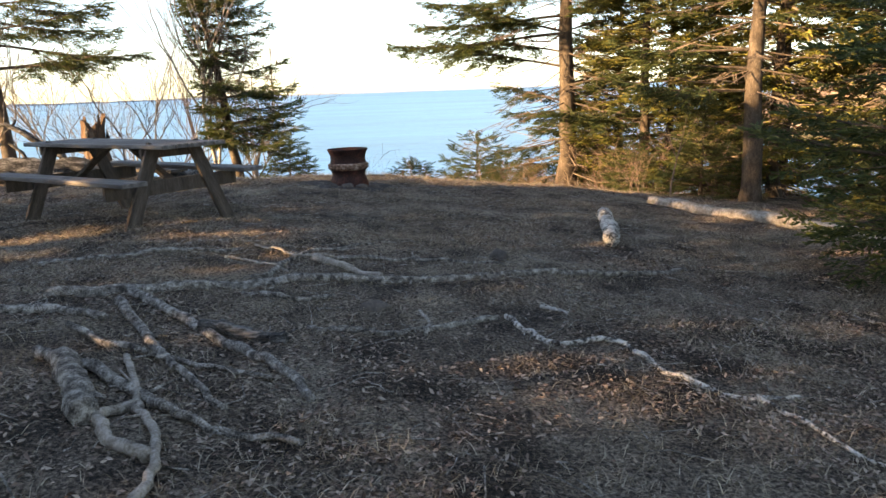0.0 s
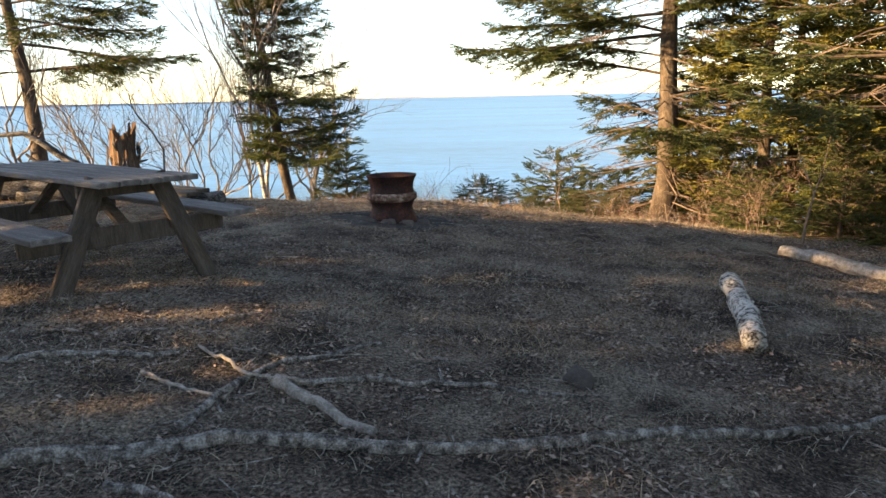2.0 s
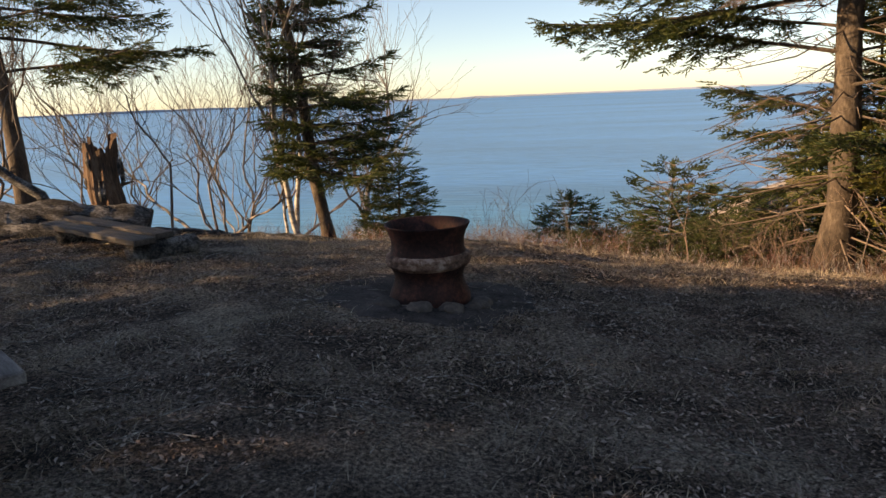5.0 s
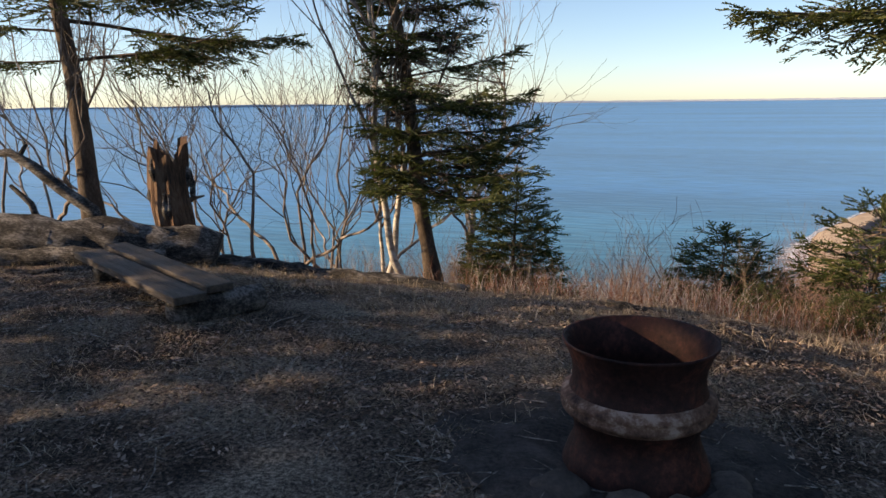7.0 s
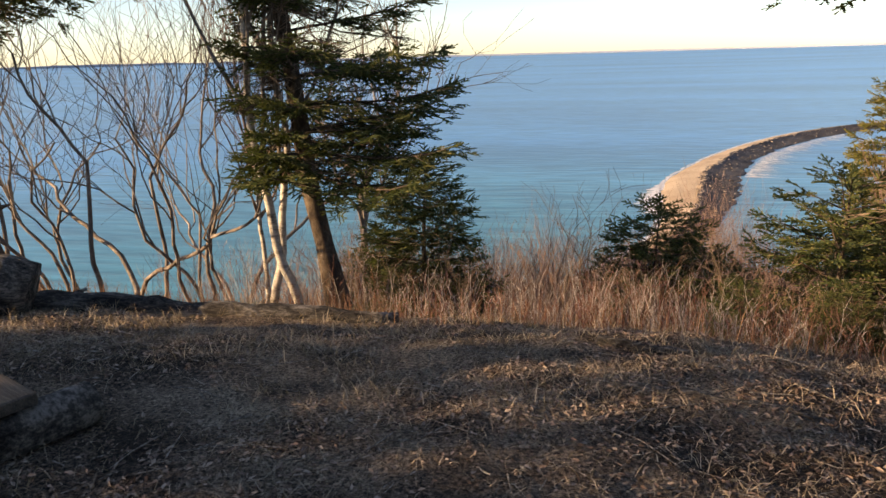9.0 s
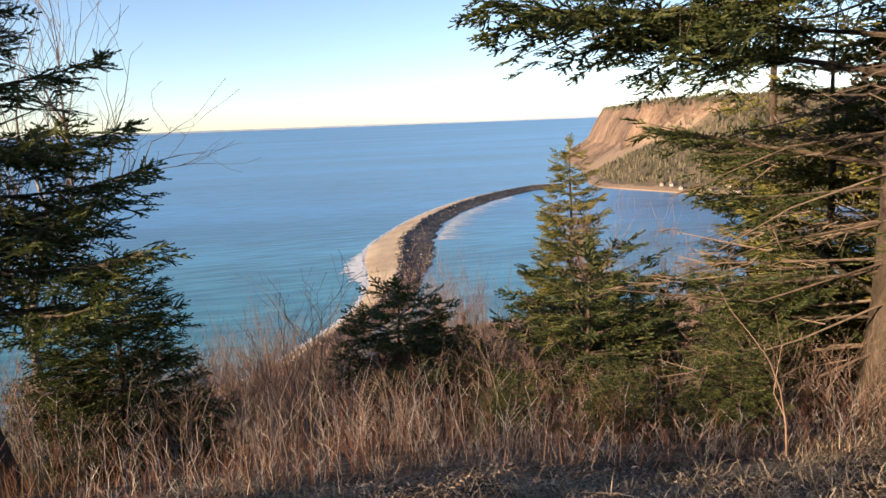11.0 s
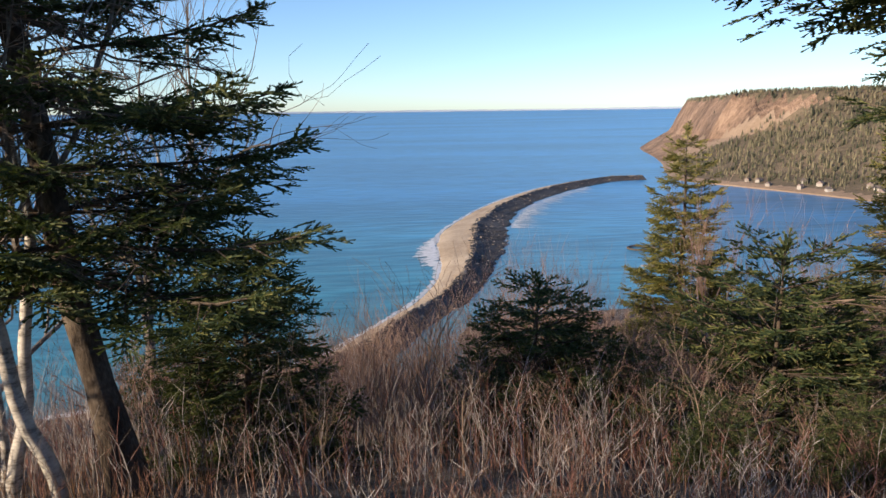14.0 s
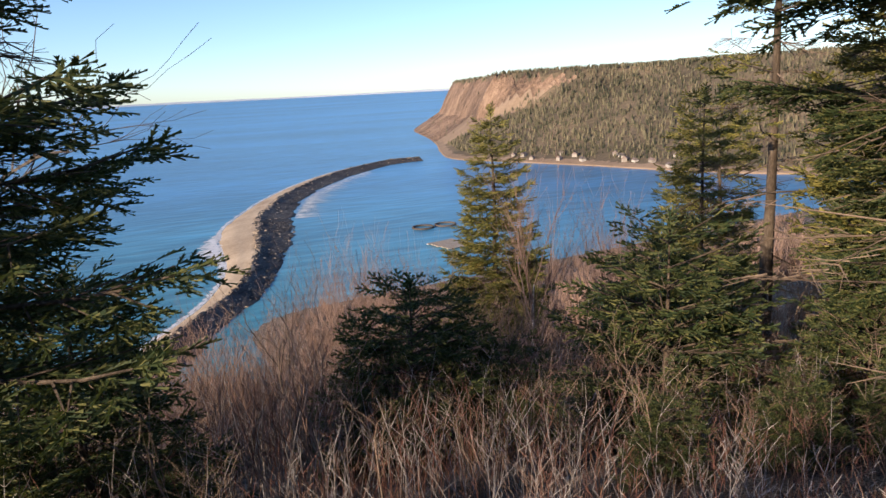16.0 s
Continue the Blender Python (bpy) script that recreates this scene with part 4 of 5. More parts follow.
def slope_stems(count, seed):
    """Thin upright leafless stems with side twigs, thick along the brow and down the slope."""
    r = np.random.RandomState(seed)
    y = 14.6 + 13 * r.uniform(0, 1, count) ** 1.5
    x = -6.5 - 0.2 * (y - 15) + r.uniform(0, 1, count) * (13 + 1.1 * (y - 14))
    keep = (np.sin(1.7 * x + 2 * np.sin(y)) * np.sin(1.9 * y) + r.normal(0, 0.45, count) > -0.35) & ((x > -3.6) | (y > 16.5))
    x, y = x[keep], y[keep]
    n = len(x)
    h = r.uniform(0.4, 1.2, n) * np.clip(0.22 + (y - 14.6) * 0.2, 0.22, 1.5)
    red = r.uniform(0, 1, n) < 0.48
    for name, mat, pick, label in (("red_stems", M_REDSTEM, red, "thin red-brown leafless stems on the slope"), ("grey_stems", M_PALESTEM, ~red, "thin pale grey leafless stems on the slope")):
        sp = Soup()
        rng = random.Random(seed + len(name))
        for px, py, ph in zip(x[pick], y[pick], h[pick]):
            a = rng.random() * 6.283
            lean = ph * rng.uniform(0.05, 0.35)
            base = np.array([px, py, gz(px, py) - 0.03])
            pts = [base + np.array([math.cos(a) * lean * q * q + rng.gauss(0, 0.018), math.sin(a) * lean * q * q + rng.gauss(0, 0.018), ph * q]) for q in (0, 0.35, 0.7, 1.0)]
            sp.tube(pts, np.array([0.0045, 0.0035, 0.0028, 0.0012]) * (0.42 + 0.35 * ph), 3, cap=False)
            for k in range(4):
                q = rng.uniform(0.25, 0.95)
                j = min(int(q * 3), 2)
                p = pts[j] + (pts[j + 1] - pts[j]) * (q * 3 - j)
                b = rng.random() * 6.283
                le = ph * rng.uniform(0.12, 0.35)
                sp.tube([p, p + np.array([math.cos(b) * 0.6, math.sin(b) * 0.6, rng.uniform(0.4, 1.0)]) * le], [0.0017, 0.0008], 3, cap=False)
        tagged(sp.build(name, mat), label, "brush", kind="stuff")


slope_stems(12500, 15)


# ---- grasses and litter ----
def grass_field(name, count, region, height, width, mat, seed, label, bend=0.5, keep=None, flat=0.1):
    r = np.random.RandomState(seed)
    x, y = r.uniform(region[0], region[1], count), r.uniform(region[2], region[3], count)
    if keep:
        ok = keep(x, y, r)
        x, y = x[ok], y[ok]
    n = len(x)
    z = ground(x, y) - 0.01
    h = r.uniform(*height, n)
    a = r.uniform(0, 2 * np.pi, n)
    w = width * r.uniform(0.6, 1.4, n)
    b = h * r.uniform(flat, 1.0, n) * bend
    ax, ay = np.cos(a), np.sin(a)
    ta = r.uniform(0, 2 * np.pi, n)
    p = np.stack([x, y, z], 1)
    side = np.stack([np.cos(ta), np.sin(ta), np.zeros(n)], 1) * w[:, None] / 2
    rise = np.sqrt(np.maximum(h * h - b * b * 0.8, 0.0001))
    mid = p + np.stack([ax * b * 0.4, ay * b * 0.4, h * 0.12 + rise * 0.5], 1)
    tip = p + np.stack([ax * b, ay * b, rise], 1)
    v = np.stack([p - side, p + side, mid + side * 0.7, mid - side * 0.7, tip], 1).reshape(-1, 3)
    i = np.arange(n) * 5
    f = np.stack([i, i + 1, i + 2, i + 3], 1).tolist() + np.stack([i + 3, i + 2, i + 4], 1).tolist()
    tagged(mesh_object(name, v, f, mat), label, "grass", kind="stuff")


def clumpy(scale, cut):
    def keep(x, y, r):
        c = np.sin(x * 2.1 * scale + 1.3 * np.sin(y * 1.7 * scale)) * np.sin(y * 2.6 * scale + 1.1 * np.sin(x * 1.4 * scale)) + 0.5 * np.sin(5.3 * x * scale + 2) * np.sin(4.7 * y * scale)
        return (c + r.normal(0, 0.35, len(x)) > cut) & (np.hypot(x + 1.42, y - 10.62) > 0.6 + 0.12 * np.sin(3 * x + 5 * y))
    return keep


grass_field("short_dead_grass", 215000, (-7.0, 5.0, 1.2, 14.2), (0.025, 0.11), 0.0042, M_GRASS, 1, "short matted dead grass over the clearing", 1.12, clumpy(1.0, -0.15), 0.75)
grass_field("edge_grass", 34000, (-9, 6, 12.6, 15.5), (0.04, 0.16), 0.005, M_GRASS, 2, "tufts of straw-coloured grass near the cliff edge", 1.1, clumpy(1.6, 0.25), 0.5)
grass_field("tall_dry_stalks", 17000, (-12, 9, 14.4, 19), (0.06, 0.36), 0.0036, M_STALK, 3, "tall reddish dry stalks along the cliff edge", 0.95, clumpy(1.3, -0.1))
grass_field("slope_stalks", 14000, (-9, 24, 17, 42), (0.15, 0.55), 0.0045, M_STALK, 4, "dry reddish brush covering the slope", 0.95)


def leaf_litter(count, seed):
    r = np.random.RandomState(seed)
    x, y = r.uniform(-7.5, 5.5, count), r.uniform(0.7, 14.6, count)
    ok = clumpy(0.7, -0.45)(x, y, r)
    x, y = x[ok], y[ok]
    for cx, cy, sp, k in ((1.75, 6.2, 0.35, 900), (-2.0, 6.1, 0.3, 700), (-6.5, 11.6, 0.7, 1500), (0.3, 10.4, 0.7, 1500), (-1.2, 12.6, 0.8, 1800), (0.6, 7.9, 0.4, 500)):
        x, y = np.append(x, r.normal(cx, sp, k)), np.append(y, r.normal(cy, sp * 0.7, k))
    n = len(x)
    p = np.stack([x, y, ground(x, y) + 0.006], 1)
    a = r.uniform(0, 2 * np.pi, n)
    s = 0.007 + 0.013 * r.uniform(0, 1, n) ** 1.4
    d = np.stack([np.cos(a), np.sin(a), r.uniform(-0.4, 0.4, n)], 1)
    up = np.stack([r.normal(0, 0.5, n), r.normal(0, 0.5, n), np.ones(n)], 1)
    sp = Soup()
    sp.scatter([(-1, 0.1, 0.05), (-0.1, -0.42, 0.3), (1.1, -0.1, 0.25), (-0.3, 0.5, 0.35)], [(0, 1, 2), (0, 2, 3)], p, d, up, s)
    tagged(sp.build("leaf_litter", M_LEAF), "scattered curled brown fallen leaves", "leaves", kind="stuff")


leaf_litter(250000, 6)
grass_field("flattened_straw", 36000, (-7.0, 5.0, 0.9, 14.4), (0.06, 0.2), 0.0026, M_STRAW, 8, "long pale straws lying flat over the clearing", 1.11, clumpy(1.2, -0.25), 0.985)


def twig_litter(count, seed):
    rng = random.Random(seed)
    s = Soup()
    for k in range(count):
        x, y = rng.uniform(-6, 5), rng.uniform(1.2, 13.8)
        a = rng.random() * 6.283
        le = rng.uniform(0.05, 0.16) if rng.random() < 0.7 else rng.uniform(0.15, 0.4)
        p = [(x + math.cos(a) * le * q + rng.gauss(0, .012), y + math.sin(a) * le * q + rng.gauss(0, .012)) for q in (0, 0.5, 1)]
        s.tube([(q[0], q[1], gz(*q) + 0.008 + rng.uniform(0, 0.012)) for q in p], [0.004, 0.003, 0.0015], 4)
    tagged(s.build("twig_litter", M_ROOT), "small fallen twigs strewn over the clearing", "twigs", kind="stuff")


twig_litter(2600, 9)


# ---- fallen branches and logs ----
def stick(name, ctrl, r0, r1, label, mat=M_ROOT, seed=0, lift=0.6, sides=7, category="branch", knots=True, rough=0.06):
    """A crooked fallen branch that lies on the ground along a few points."""
    rng = random.Random(seed)
    if category == "branch":
        r0, r1 = r0 * 0.72, r1 * 0.72
    c = catmull(ctrl, 7 if rough < 0.1 else 14)
    n = len(c)
    rad = np.linspace(r0, r1, n) * np.array([1 + rng.gauss(0, 0.025) for _ in range(n)])
    pts = [(p[0] + rng.gauss(0, 0.006), p[1] + rng.gauss(0, 0.006), gz(p[0], p[1]) + r * lift + rng.gauss(0, .003)) for p, r in zip(c, rad)]
    s = Soup()
    rr = rad[:, None] * (1 + rough * np.random.RandomState(seed + 50).normal(0, 1, (n, sides)))
    s.tube(pts, rr, sides)
    ob = s.build(name, mat, smooth=rough < 0.1)
    tagged(ob, label, category)
    if knots:
        for k in range(max(1, n // 12)):
            i = rng.randrange(2, n - 2)
            a = rng.random() * 6.283
            q = Soup()
            p = np.array(pts[i])
            le = rng.uniform(0.05, 0.16) + r0
            q.tube([p, p + np.array([math.cos(a), math.sin(a), rng.uniform(0.0, 0.25)]) * le], [rad[i] * 0.4, rad[i] * 0.15], 5)
            q.build("twig_stub", mat, ob)
    return ob


stick("fallen_log", [(-2.5, 4.3), (-1.9, 4.5), (-1.2, 4.86), (-0.27, 5.0), (0.56, 5.25), (1.3, 5.55), (2.0, 5.95)], 0.065, 0.028, "long weathered grey fallen trunk half sunk in soil", seed=1, lift=0.35)
stick("fallen_branch", [(-2.05, 4.45), (-1.5, 3.9), (-0.8, 3.2), (-0.6, 2.85)], 0.05, 0.03, "grey weathered branch lying on the leaf litter", seed=2)
stick("fallen_branch", [(-1.95, 4.1), (-1.62, 3.65), (-1.36, 3.27), (-0.93, 2.72)], 0.045, 0.022, "grey weathered branch lying on the leaf litter", seed=3)
stick("fallen_branch", [(-2.0, 3.62), (-1.65, 3.38), (-1.27, 3.25), (-0.82, 3.05)], 0.026, 0.016, "thin crooked grey branch lying across others", seed=4, lift=1.6)
stick("fallen_branch", [(-1.95, 3.2), (-1.54, 2.98), (-1.25, 2.75), (-0.99, 2.58), (-0.56, 2.45)], 0.045, 0.018, "pale grey branch lying on the ground", seed=5, lift=1.0)
stick("fallen_branch", [(-1.52, 3.2), (-1.36, 2.9), (-1.27, 2.7), (-1.08, 2.4), (-0.98, 2.05), (-1.0, 1.6)], 0.022, 0.028, "pale crooked branch curling over the ground", M_PALEWOOD, seed=6, lift=1.6)
stick("fallen_branch", [(-1.3, 2.72), (-1.34, 2.55), (-1.24, 2.38), (-1.06, 2.27)], 0.03, 0.036, "short hooked pale branch", M_PALEWOOD, seed=7, lift=0.8)
stick("log_stub", [(-1.79, 3.13), (-1.6, 2.85), (-1.38, 2.5)], 0.055, 0.06, "short thick grey log stub on the ground", seed=8, lift=0.6, category="log")
stick("fallen_branch", [(0.34, 4.27), (0.44, 3.95), (0.56, 3.73), (0.9, 3.76), (1.05, 3.4), (1.32, 3.17), (1.66, 3.24)], 0.026, 0.018, "long crooked pale branch winding over the litter", M_BIRCHLOG, seed=9)
stick("fallen_branch", [(1.42, 3.16), (1.5, 2.9), (1.58, 2.64), (1.75, 2.4)], 0.018, 0.01, "thin pale branch on the leaf litter", M_BIRCHLOG, seed=10)
stick("fallen_branch", [(-0.82, 3.93), (-0.55, 3.85), (-0.3, 3.87), (0.28, 4.2)], 0.02, 0.03, "dark half-buried branch in the litter", seed=11, lift=0.3)
stick("broken_twig", [(-0.2, 4.3), (-0.13, 4.12), (-0.15, 3.85)], 0.012, 0.012, "short white peeled twig", M_PALEWOOD, seed=12, category="twig")
stick("broken_twig", [(0.58, 4.45), (0.66, 4.42), (0.72, 4.3)], 0.016, 0.01, "small pale broken twig", M_BIRCH, seed=13, category="twig")
stick("fallen_branch", [(-1.3, 4.95), (-1.2, 5.55), (-0.66, 6.2)], 0.035, 0.02, "dark curved branch on the clearing floor", seed=14)
stick("rotten_branch", [(-1.05, 5.45), (-0.8, 5.3), (-0.5, 5.1)], 0.05, 0.03, "pale rotten branch lying in the litter", M_PALEWOOD, seed=15)
stick("fallen_branch", [(-0.95, 5.45), (-0.6, 5.66), (-0.28, 5.74), (0.1, 5.76), (0.45, 5.7)], 0.022, 0.02, "dark half-buried branch in the litter", seed=28, lift=0.4)
stick("broken_twig", [(-1.58, 5.8), (-1.32, 5.58), (-1.1, 5.46), (-0.88, 5.42)], 0.009, 0.012, "long thin pale twig lying across a branch", M_PALEWOOD, seed=29, lift=4.0, category="twig")
stick("broken_twig", [(-1.75, 5.5), (-1.55, 5.36), (-1.3, 5.3), (-1.18, 5.12)], 0.012, 0.008, "short forked pale twig in the litter", M_PALEWOOD, seed=30, category="twig")
stick("fallen_branch", [(-2.6, 5.95), (-2.0, 6.1), (-1.4, 6.75)], 0.016, 0.01, "thin grey branch in the litter", seed=31, lift=0.5)
stick("fallen_branch", [(-3.1, 5.35), (-2.4, 5.5), (-1.7, 5.75)], 0.03, 0.02, "dark weathered branch near the table", seed=16)
stick("fallen_branch", [(-2.6, 3.9), (-2.3, 3.95), (-1.9, 3.8)], 0.05, 0.035, "short grey branch in the litter", seed=17)
stick("rotten_branch", [(-1.35, 3.75), (-1.1, 3.72), (-0.88, 3.65)], 0.06, 0.05, "dark rotten wood chunk in the litter", M_ROT, seed=18)
stick("fallen_branch", [(-1.35, 4.5), (-1.0, 4.42), (-0.75, 4.5)], 0.03, 0.02, "grey curved branch beside a fallen trunk", seed=19)
stick("fallen_branch", [(-6.2, 14.1), (-5.4, 14.25), (-4.6, 14.3), (-3.4, 14.55)], 0.1, 0.05, "long dark fallen pole along the cliff edge", M_ROT, seed=20, category="log")
stick("fallen_branch", [(-1.95, 13.9), (-1.7, 13.75), (-1.45, 13.7)], 0.05, 0.035, "short dark rotten branch near the edge", M_ROT, seed=21)
stick("fallen_branch", [(-1.9, 12.9), (-1.5, 12.9), (-1.0, 12.75)], 0.03, 0.02, "dark branch half sunk in dry grass", M_ROT, seed=22)
stick("driftwood_log", [(3.1, 10.95), (3.35, 10.7), (3.9, 10.05), (4.6, 9.2), (5.4, 8.3)], 0.07, 0.11, "long pale barkless log at the edge of the trees", M_PALEWOOD, seed=23, category="log")
blog = stick("birch_log", [(1.56, 6.8), (1.68, 7.3), (1.77, 7.9), (1.88, 8.55)], 0.075, 0.085, "short birch log with peeling white bark", M_BIRCHLOG, seed=24, lift=0.8, category="log", sides=10)
stick("rotten_log", [(-5.95, 13.95), (-6.9, 13.45), (-8.0, 13.0), (-9.4, 12.5), (-11.2, 11.9)], 0.235, 0.26, "thick grey rotting fallen log", M_ROT, seed=25, lift=0.75, category="log", sides=16, rough=0.075)
for k in range(44):
    rk = random.Random(300 + k)
    t0 = rk.uniform(0.0, 0.75)
    p0 = np.array([-5.95 - 4.0 * t0, 13.95 - 1.6 * t0, 0])
    dl = unit(np.array([-4.0, -1.6, 0])) * rk.uniform(0.25, 0.7)
    an = rk.uniform(-0.4, 1.5)
    off = np.array([0.37, -0.93, 0]) * 0.24 * math.cos(an) + np.array([0, 0, 0.24 * math.sin(an) + 0.18])
    sl = Soup()
    pts = [p0 + off + dl * q + np.array([0, 0, gz(p0[0], p0[1]) + rk.uniform(-0.012, 0.012)]) for q in (0, 0.35, 0.7, 1.0)]
    sl.tube(pts, np.array([0.012, 0.035, 0.03, 0.008]) * rk.uniform(0.6, 1.4), 5)
    tagged(sl.build("bark_strip", M_ROT), "loose split strip of bark on the rotting log", "bark", "bark strips on the log")
lg = Soup()
lg.tube([(-6.95, 13.6, gz(-6.95, 13.6)), (-7.15, 13.55, -0.92), (-7.5, 13.5, -0.7), (-7.75, 13.42, -0.47), (-8.0, 13.38, -0.33), (-8.5, 13.35, -0.36), (-9.0, 13.3, -0.28)], [0.075, 0.07, 0.06, 0.055, 0.045, 0.035, 0.02], 8)
lg.tube([(-7.9, 13.4, -0.38), (-7.85, 13.45, -0.26), (-7.95, 13.5, -0.2)], [0.03, 0.022, 0.01], 5)
lg.tube([(-7.55, 13.35, gz(-7.55, 13.35)), (-7.75, 13.35, -0.85), (-7.95, 13.3, -0.66)], [0.045, 0.035, 0.022], 6)
tagged(lg.build("dead_limb", M_ROT, smooth=True), "dark curved dead limb rising beside the rotting log", "branch")
stick("rotten_log", [(-6.2, 13.45), (-7.0, 13.1), (-7.8, 12.75)], 0.12, 0.09, "broken rotten log chunk under a larger log", M_ROT, seed=27, lift=0.5, category="log", sides=10, rough=0.08)
stick("dead_limb", [(-6.3, 13.2), (-6.9, 12.6), (-7.6, 12.5)], 0.05, 0.03, "dark broken limb beside the rotting log", M_ROT, seed=26)


def stump():
    """A hollow broken trunk: fluted sides, a rim of uneven splinters, knot hole and bark flakes."""
    e = empty("broken_stump", on(-6.9, 14.45), "tall broken tree stump with a jagged splintered top", "stump")
    sides, rows = 40, 22
    rs = np.random.RandomState(12)
    ang = np.linspace(0, 2 * np.pi, sides, endpoint=False)
    rim = 1.3 + 0.09 * np.sin(2 * ang + 0.6) + 0.07 * np.sin(5 * ang) + rs.normal(0, 0.045, sides)
    flute = 1 + 0.06 * np.sin(7 * ang + 1) + 0.045 * np.sin(11 * ang) + 0.03 * rs.normal(0, 1, sides)
    v = []
    for i in range(rows):
        q = i / (rows - 1)
        for k in range(sides):
            h = -0.15 + (rim[k] + 0.15) * q
            r = (0.205 + 0.11 * math.exp(-max(h, 0) * 6) + 0.025 * math.sin(h * 5 + ang[k])) * flute[k] * (1 + 0.07 * noise.noise((math.cos(ang[k]) * 2, math.sin(ang[k]) * 2, h * 4)))
            v.append((r * math.cos(ang[k]) + 0.02 * math.sin(4 * h), r * math.sin(ang[k]), h))
    for i in range(5):
        for k in range(sides):
            r = 0.15 - 0.012 * i
            v.append((r * flute[k] * math.cos(ang[k]), r * flute[k] * math.sin(ang[k]), rim[k] - 0.02 - 0.09 * i))
    f = [[i * sides + k, i * sides + (k + 1) % sides, (i + 1) * sides + (k + 1) % sides, (i + 1) * sides + k] for i in range(rows + 4) for k in range(sides)]
    f.append([(rows + 4) * sides + k for k in range(sides)])
    mesh_object("trunk", v, f, M_STUMP, e, smooth=False)
    rng = random.Random(3)
    for k in range(14):
        a, h = rng.random() * 6.283, rng.uniform(0.1, 1.05)
        s = Soup()
        r = 0.215
        p = np.array([r * math.cos(a), r * math.sin(a), h])
        s.tube([p, p + np.array([0.02 * math.cos(a), 0.02 * math.sin(a), 0.12]), p + np.array([0.01 * math.cos(a), 0.01 * math.sin(a), rng.uniform(0.2, 0.34)])], [0.012, 0.034, 0.008], 5)
        s.build("bark_flake", M_ROT, e)
    for a, le in ((2.6, 0.22), (0.4, 0.16)):
        s = Soup()
        p = np.array([0.2 * math.cos(a), 0.2 * math.sin(a), 0.75])
        s.tube([p, p + np.array([math.cos(a), math.sin(a), 0.25]) * le], [0.03, 0.012], 6)
        s.build("branch_stub", M_STUMP, e)


stump()


# ---- furniture ----
def board(bm_size, bevel=0.006, seed=0):
    bm = bmesh.new()
    bmesh.ops.create_cube(bm, size=1, matrix=Matrix.Diagonal((*bm_size, 1)))
    bmesh.ops.bevel(bm, geom=bm.edges[:], offset=bevel, segments=1, affect="EDGES")
    return bm


def place(ob, m):
    ob.matrix_basis = m
    return ob


def picnic_table():
    ax = Vector((-0.83, 0.56, 0)).normalized()
    c = (-3.39, 7.6)
    turn = math.degrees(math.atan2(ax.y, ax.x))
    e = empty("picnic_table", pose(c[0], c[1], gz(*c) + 0.03, 0, 0, turn), "weathered grey wooden picnic table with attached benches", "table")
    L = 2.5
    for k in range(5):
        w = 0.142
        place(part("tabletop_board", board((L + 0.01 * (k % 2), w - 0.008, 0.04)), M_TABLE, e), pose(0.004 * k, (k - 2) * w, 0.745 + 0.002 * (k % 2)))
    for sgn in (-1, 1):
        place(part("seat_board", board((L, 0.25, 0.042)), M_TABLE, e, "grey seat board"), pose(0, sgn * 0.68, 0.445))
    for sx in (-0.9, 0.9):
        for sgn in (-1, 1):
            le = 0.93
            ang = math.degrees(math.atan2(0.31, 0.72)) * sgn
            place(part("leg", board((0.042, 0.14, le)), M_LEG, e), pose(sx, sgn * 0.398, 0.332, ang, 0, 0))
        place(part("seat_support", board((0.042, 1.5, 0.14)), M_LEG, e), pose(sx + 0.044, 0, 0.352))
        place(part("top_batten", board((0.042, 0.68, 0.09)), M_LEG, e), pose(sx + 0.044, 0, 0.677))
        place(part("brace", board((0.72, 0.09, 0.04)), M_LEG, e, "diagonal brace"), pose(sx * 0.60, 0, 0.53, 0, math.degrees(math.atan2(0.33, 0.62)) * (1 if sx > 0 else -1), 0))


picnic_table()


def plank_bench():
    a, b = Vector((-4.28, 11.66, 0)), Vector((-6.1, 12.6, 0))
    d = (b - a).normalized()
    turn = math.degrees(math.atan2(d.y, d.x))
    L = (b - a).length
    g = gz(a.x, a.y)
    e = empty("plank_bench", pose(a.x, a.y, g - 0.01, 0, 0, turn), "low bench of grey planks resting on logs", "bench")
    for k, (off, sl, w) in enumerate(((0.13, -0.05, 0.22), (-0.13, 0.06, 0.19))):
        place(part("plank", board((L, w, 0.055)), M_PLANK, e), pose(L / 2 + sl, off, 0.215 + 0.008 * k, 0, -0.3, 0))
    s = Soup()
    y = np.linspace(-0.46, 0.2, 7)
    s.tube(np.stack([0 * y + 0.12, y, 0.085 + 0 * y], 1), 0.098 * (1 + 0.05 * np.random.RandomState(2).normal(0, 1, (7, 12))), 12)
    s.build("log_support", M_ROT, e, smooth=True)
    s = Soup()
    s.tube(np.stack([0 * y + L * 0.85, y * 0.8, 0.085 + 0 * y], 1), 0.098 * (1 + 0.05 * np.random.RandomState(3).normal(0, 1, (7, 12))), 12)
    s.build("log_support", M_ROT, e, smooth=True)


plank_bench()


def lathe(profile, sides=64, closed=False):
    bm = bmesh.new()
    rings = []
    for r, z in profile:
        rings.append([bm.verts.new((r * math.cos(2 * math.pi * k / sides), r * math.sin(2 * math.pi * k / sides), z)) for k in range(sides)])
    for a, b in zip(rings, rings[1:]):
        for k in range(sides):
            q = (k + 1) % sides
            bm.faces.new((a[k], a[q], b[q], b[k]))
    return bm


DRUM = (-1.425, 10.62)


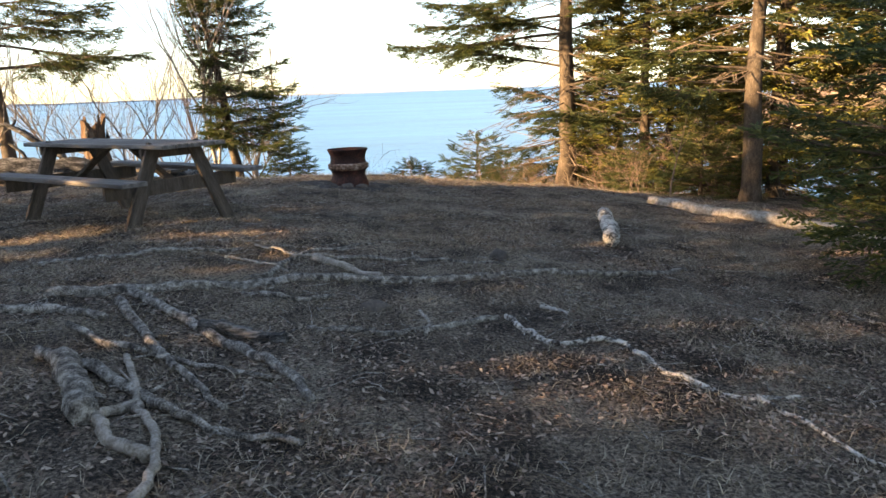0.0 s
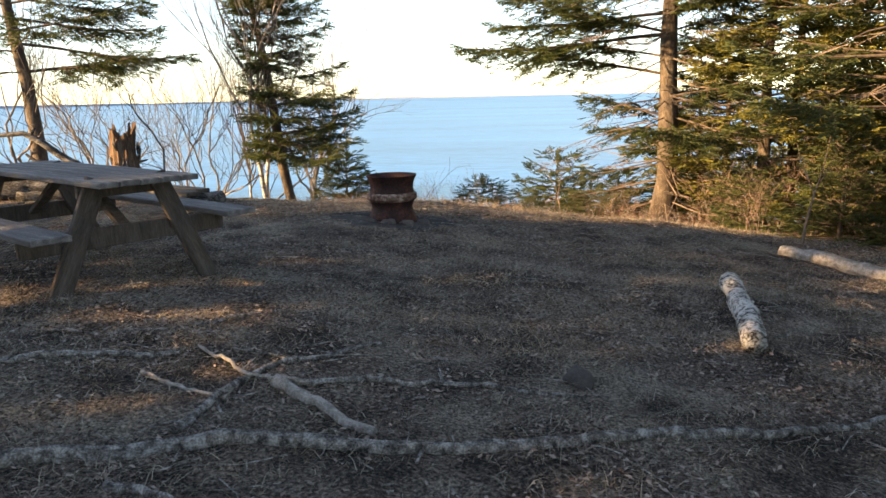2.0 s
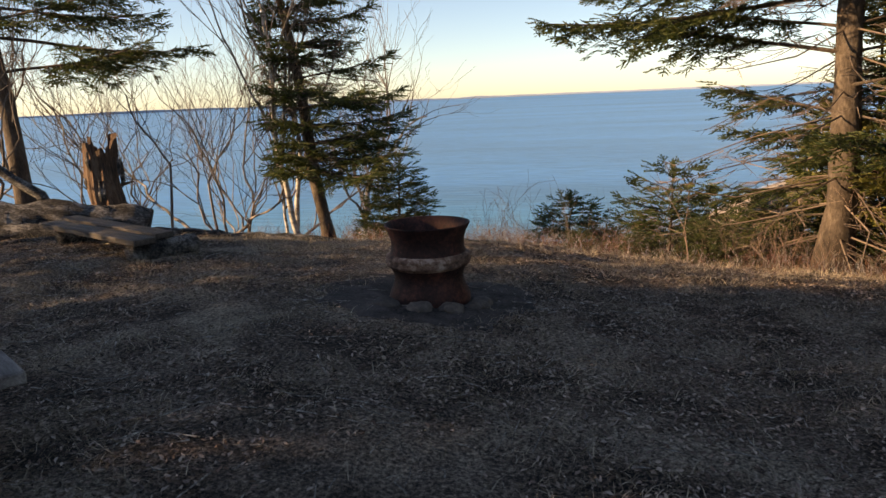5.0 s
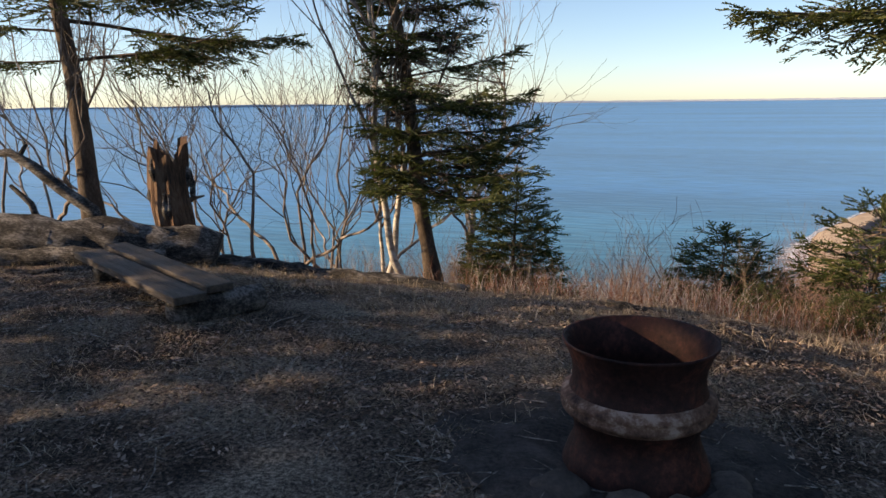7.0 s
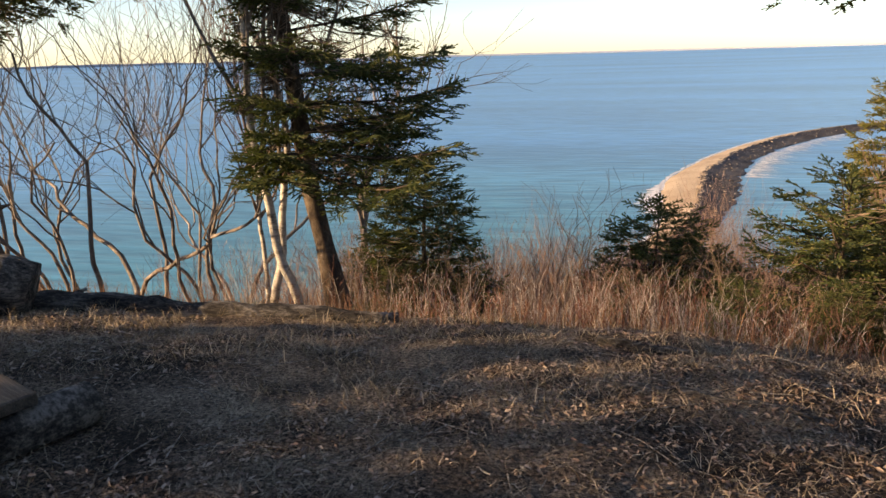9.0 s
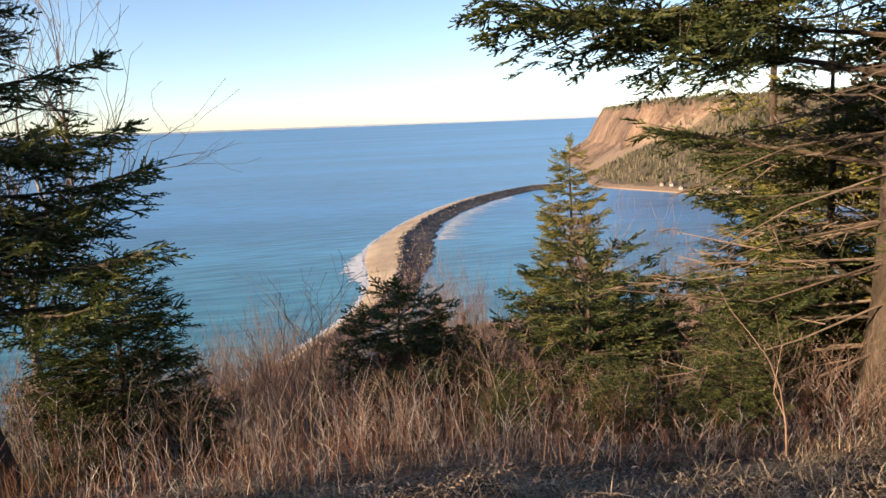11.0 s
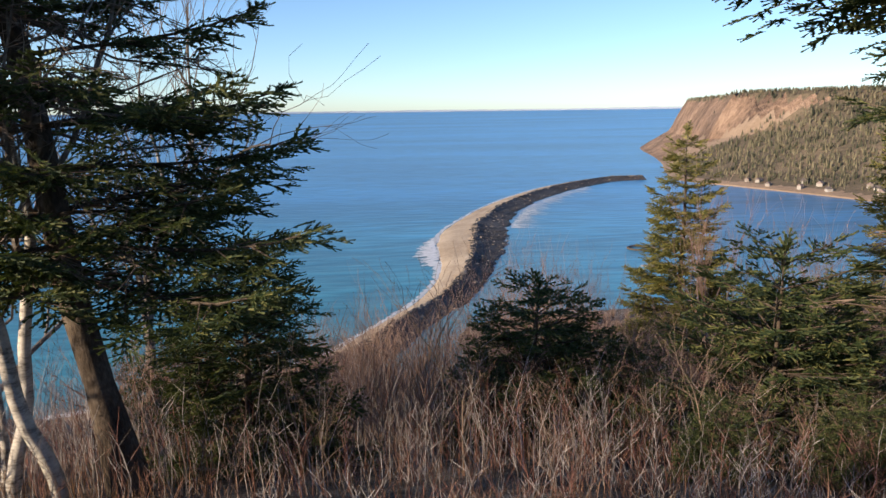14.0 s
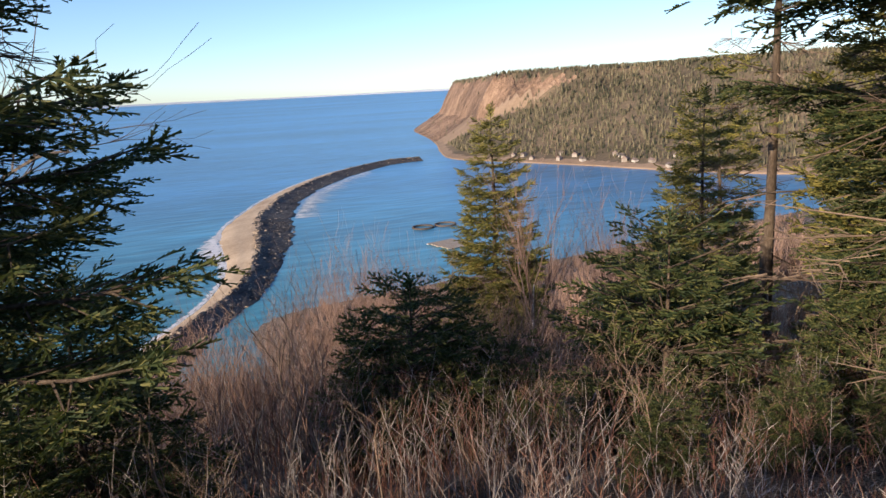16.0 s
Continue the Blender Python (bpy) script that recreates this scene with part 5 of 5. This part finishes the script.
def fire_pit():
    x, y = DRUM
    e = empty("fire_pit", pose(x, y, gz(x, y) - 0.02, 0, 0, 20), "rusted steel truck-wheel fire pit open at the top", "fire pit")
    outer = [(0.272, 0.0), (0.288, 0.03), (0.286, 0.065), (0.268, 0.12), (0.246, 0.17), (0.238, 0.21), (0.25, 0.25), (0.272, 0.287)]
    upper = [(0.267, 0.372), (0.256, 0.40), (0.252, 0.44), (0.257, 0.48), (0.274, 0.53), (0.288, 0.555), (0.296, 0.567), (0.296, 0.577)]
    inner = [(0.287, 0.574), (0.265, 0.525), (0.246, 0.46), (0.242, 0.40), (0.258, 0.33), (0.23, 0.21), (0.262, 0.03)]
    part("lower_rim", lathe(outer), M_RUST, e, smooth=True)
    part("weld_ridge", lathe([(0.27, 0.28), (0.292, 0.298), (0.297, 0.316), (0.287, 0.328), (0.297, 0.342), (0.293, 0.36), (0.264, 0.378)]), M_RIDGE, e, "pale scaled double ridge", smooth=True)
    part("upper_rim", lathe(upper + inner), M_RUST, e, smooth=True)
    bm = bmesh.new()
    bmesh.ops.create_circle(bm, cap_ends=True, segments=40, radius=0.262, matrix=Matrix.Translation((0, 0, 0.09)))
    for v in bm.verts:
        v.co.z += 0.02 * noise.noise(v.co * 9)
    part("ash_bed", bm, M_ASH, e, "black ash bed")


def ash_ring():
    v, f = [(DRUM[0], DRUM[1], gz(*DRUM) + 0.012)], []
    sides, rings = 48, 6
    for i in range(1, rings + 1):
        for k in range(sides):
            a = 2 * math.pi * k / sides
            rr = (0.74 + 0.32 * noise.noise((math.cos(a) * 1.7, math.sin(a) * 1.7, 1))) * i / rings
            x, y = DRUM[0] + rr * 1.15 * math.cos(a), DRUM[1] + rr * math.sin(a)
            v.append((x, y, gz(x, y) + (0.012 if i < rings else -0.01) + 0.006 * noise.noise((x * 15, y * 15, 0))))
    f += [[0, 1 + k, 1 + (k + 1) % sides] for k in range(sides)]
    for i in range(rings - 1):
        for k in range(sides):
            a, b = 1 + i * sides + k, 1 + i * sides + (k + 1) % sides
            f.append([a, a + sides, b + sides, b])
    tagged(mesh_object("ash_patch", v, f, M_ASH, smooth=True), "charred black soil and ash round the fire pit", "ash", kind="structure")


ash_ring()


def stone(x, y, w, d, h, seed, label):
    bm = bmesh.new()
    bmesh.ops.create_icosphere(bm, subdivisions=3, radius=0.5)
    for v in bm.verts:
        v.co *= 1 + 0.28 * noise.noise(v.co * 2.2 + Vector((seed * 3.1, 0, 0))) + 0.08 * noise.noise(v.co * 6 + Vector((seed, 5, 0)))
        v.co = Vector((v.co.x * w, v.co.y * d, v.co.z * h))
    me = bpy.data.meshes.new("stone")
    bm.to_mesh(me)
    bm.free()
    me.materials.append(M_STONE)
    me.shade_smooth()
    ob = new("stone", me)
    ob.matrix_basis = pose(x, y, gz(x, y) + h * 0.1, 0, 0, seed * 47)
    tagged(ob, label, "stone", "stones round the fire pit")


fire_pit()
rng = random.Random(5)
for k in range(7):
    a = math.radians(-128 + k * 24 + (k % 3) * 9 + rng.uniform(-9, 9))
    r = rng.uniform(0.36, 0.42)
    w = rng.uniform(0.15, 0.23)
    stone(DRUM[0] + r * math.cos(a), DRUM[1] + r * math.sin(a), w, w * rng.uniform(0.6, 0.9), w * rng.uniform(0.4, 0.55), k + 1, "rounded grey-brown stone beside the fire pit")
stone(0.42, 5.98, 0.2, 0.15, 0.14, 33, "dark earthy stone among the dry grass")
stone(-0.47, 4.3, 0.2, 0.14, 0.09, 31, "flat grey stone sunk in the litter")
stone(-2.2, 2.45, 0.22, 0.16, 0.1, 32, "flat grey stone sunk in the litter")

# a dead sapling pole and a leaning twig by the edge
bare_tree("bare_sapling", 1.4, 0.011, 61, "thin bare sapling with curved stem at the cliff edge", on(0.75, 14.6), bark=M_RED, twig=M_RED, fork=(2, 2, 1), lean=(0.25, 0))
bare_tree("dead_pole", 2.2, 0.024, 62, "slim dead sapling pole among the spruces", on(3.75, 12.3), bark=M_TWIG, twig=M_TWIG, fork=(3, 2, 2), gnarl=0.08)
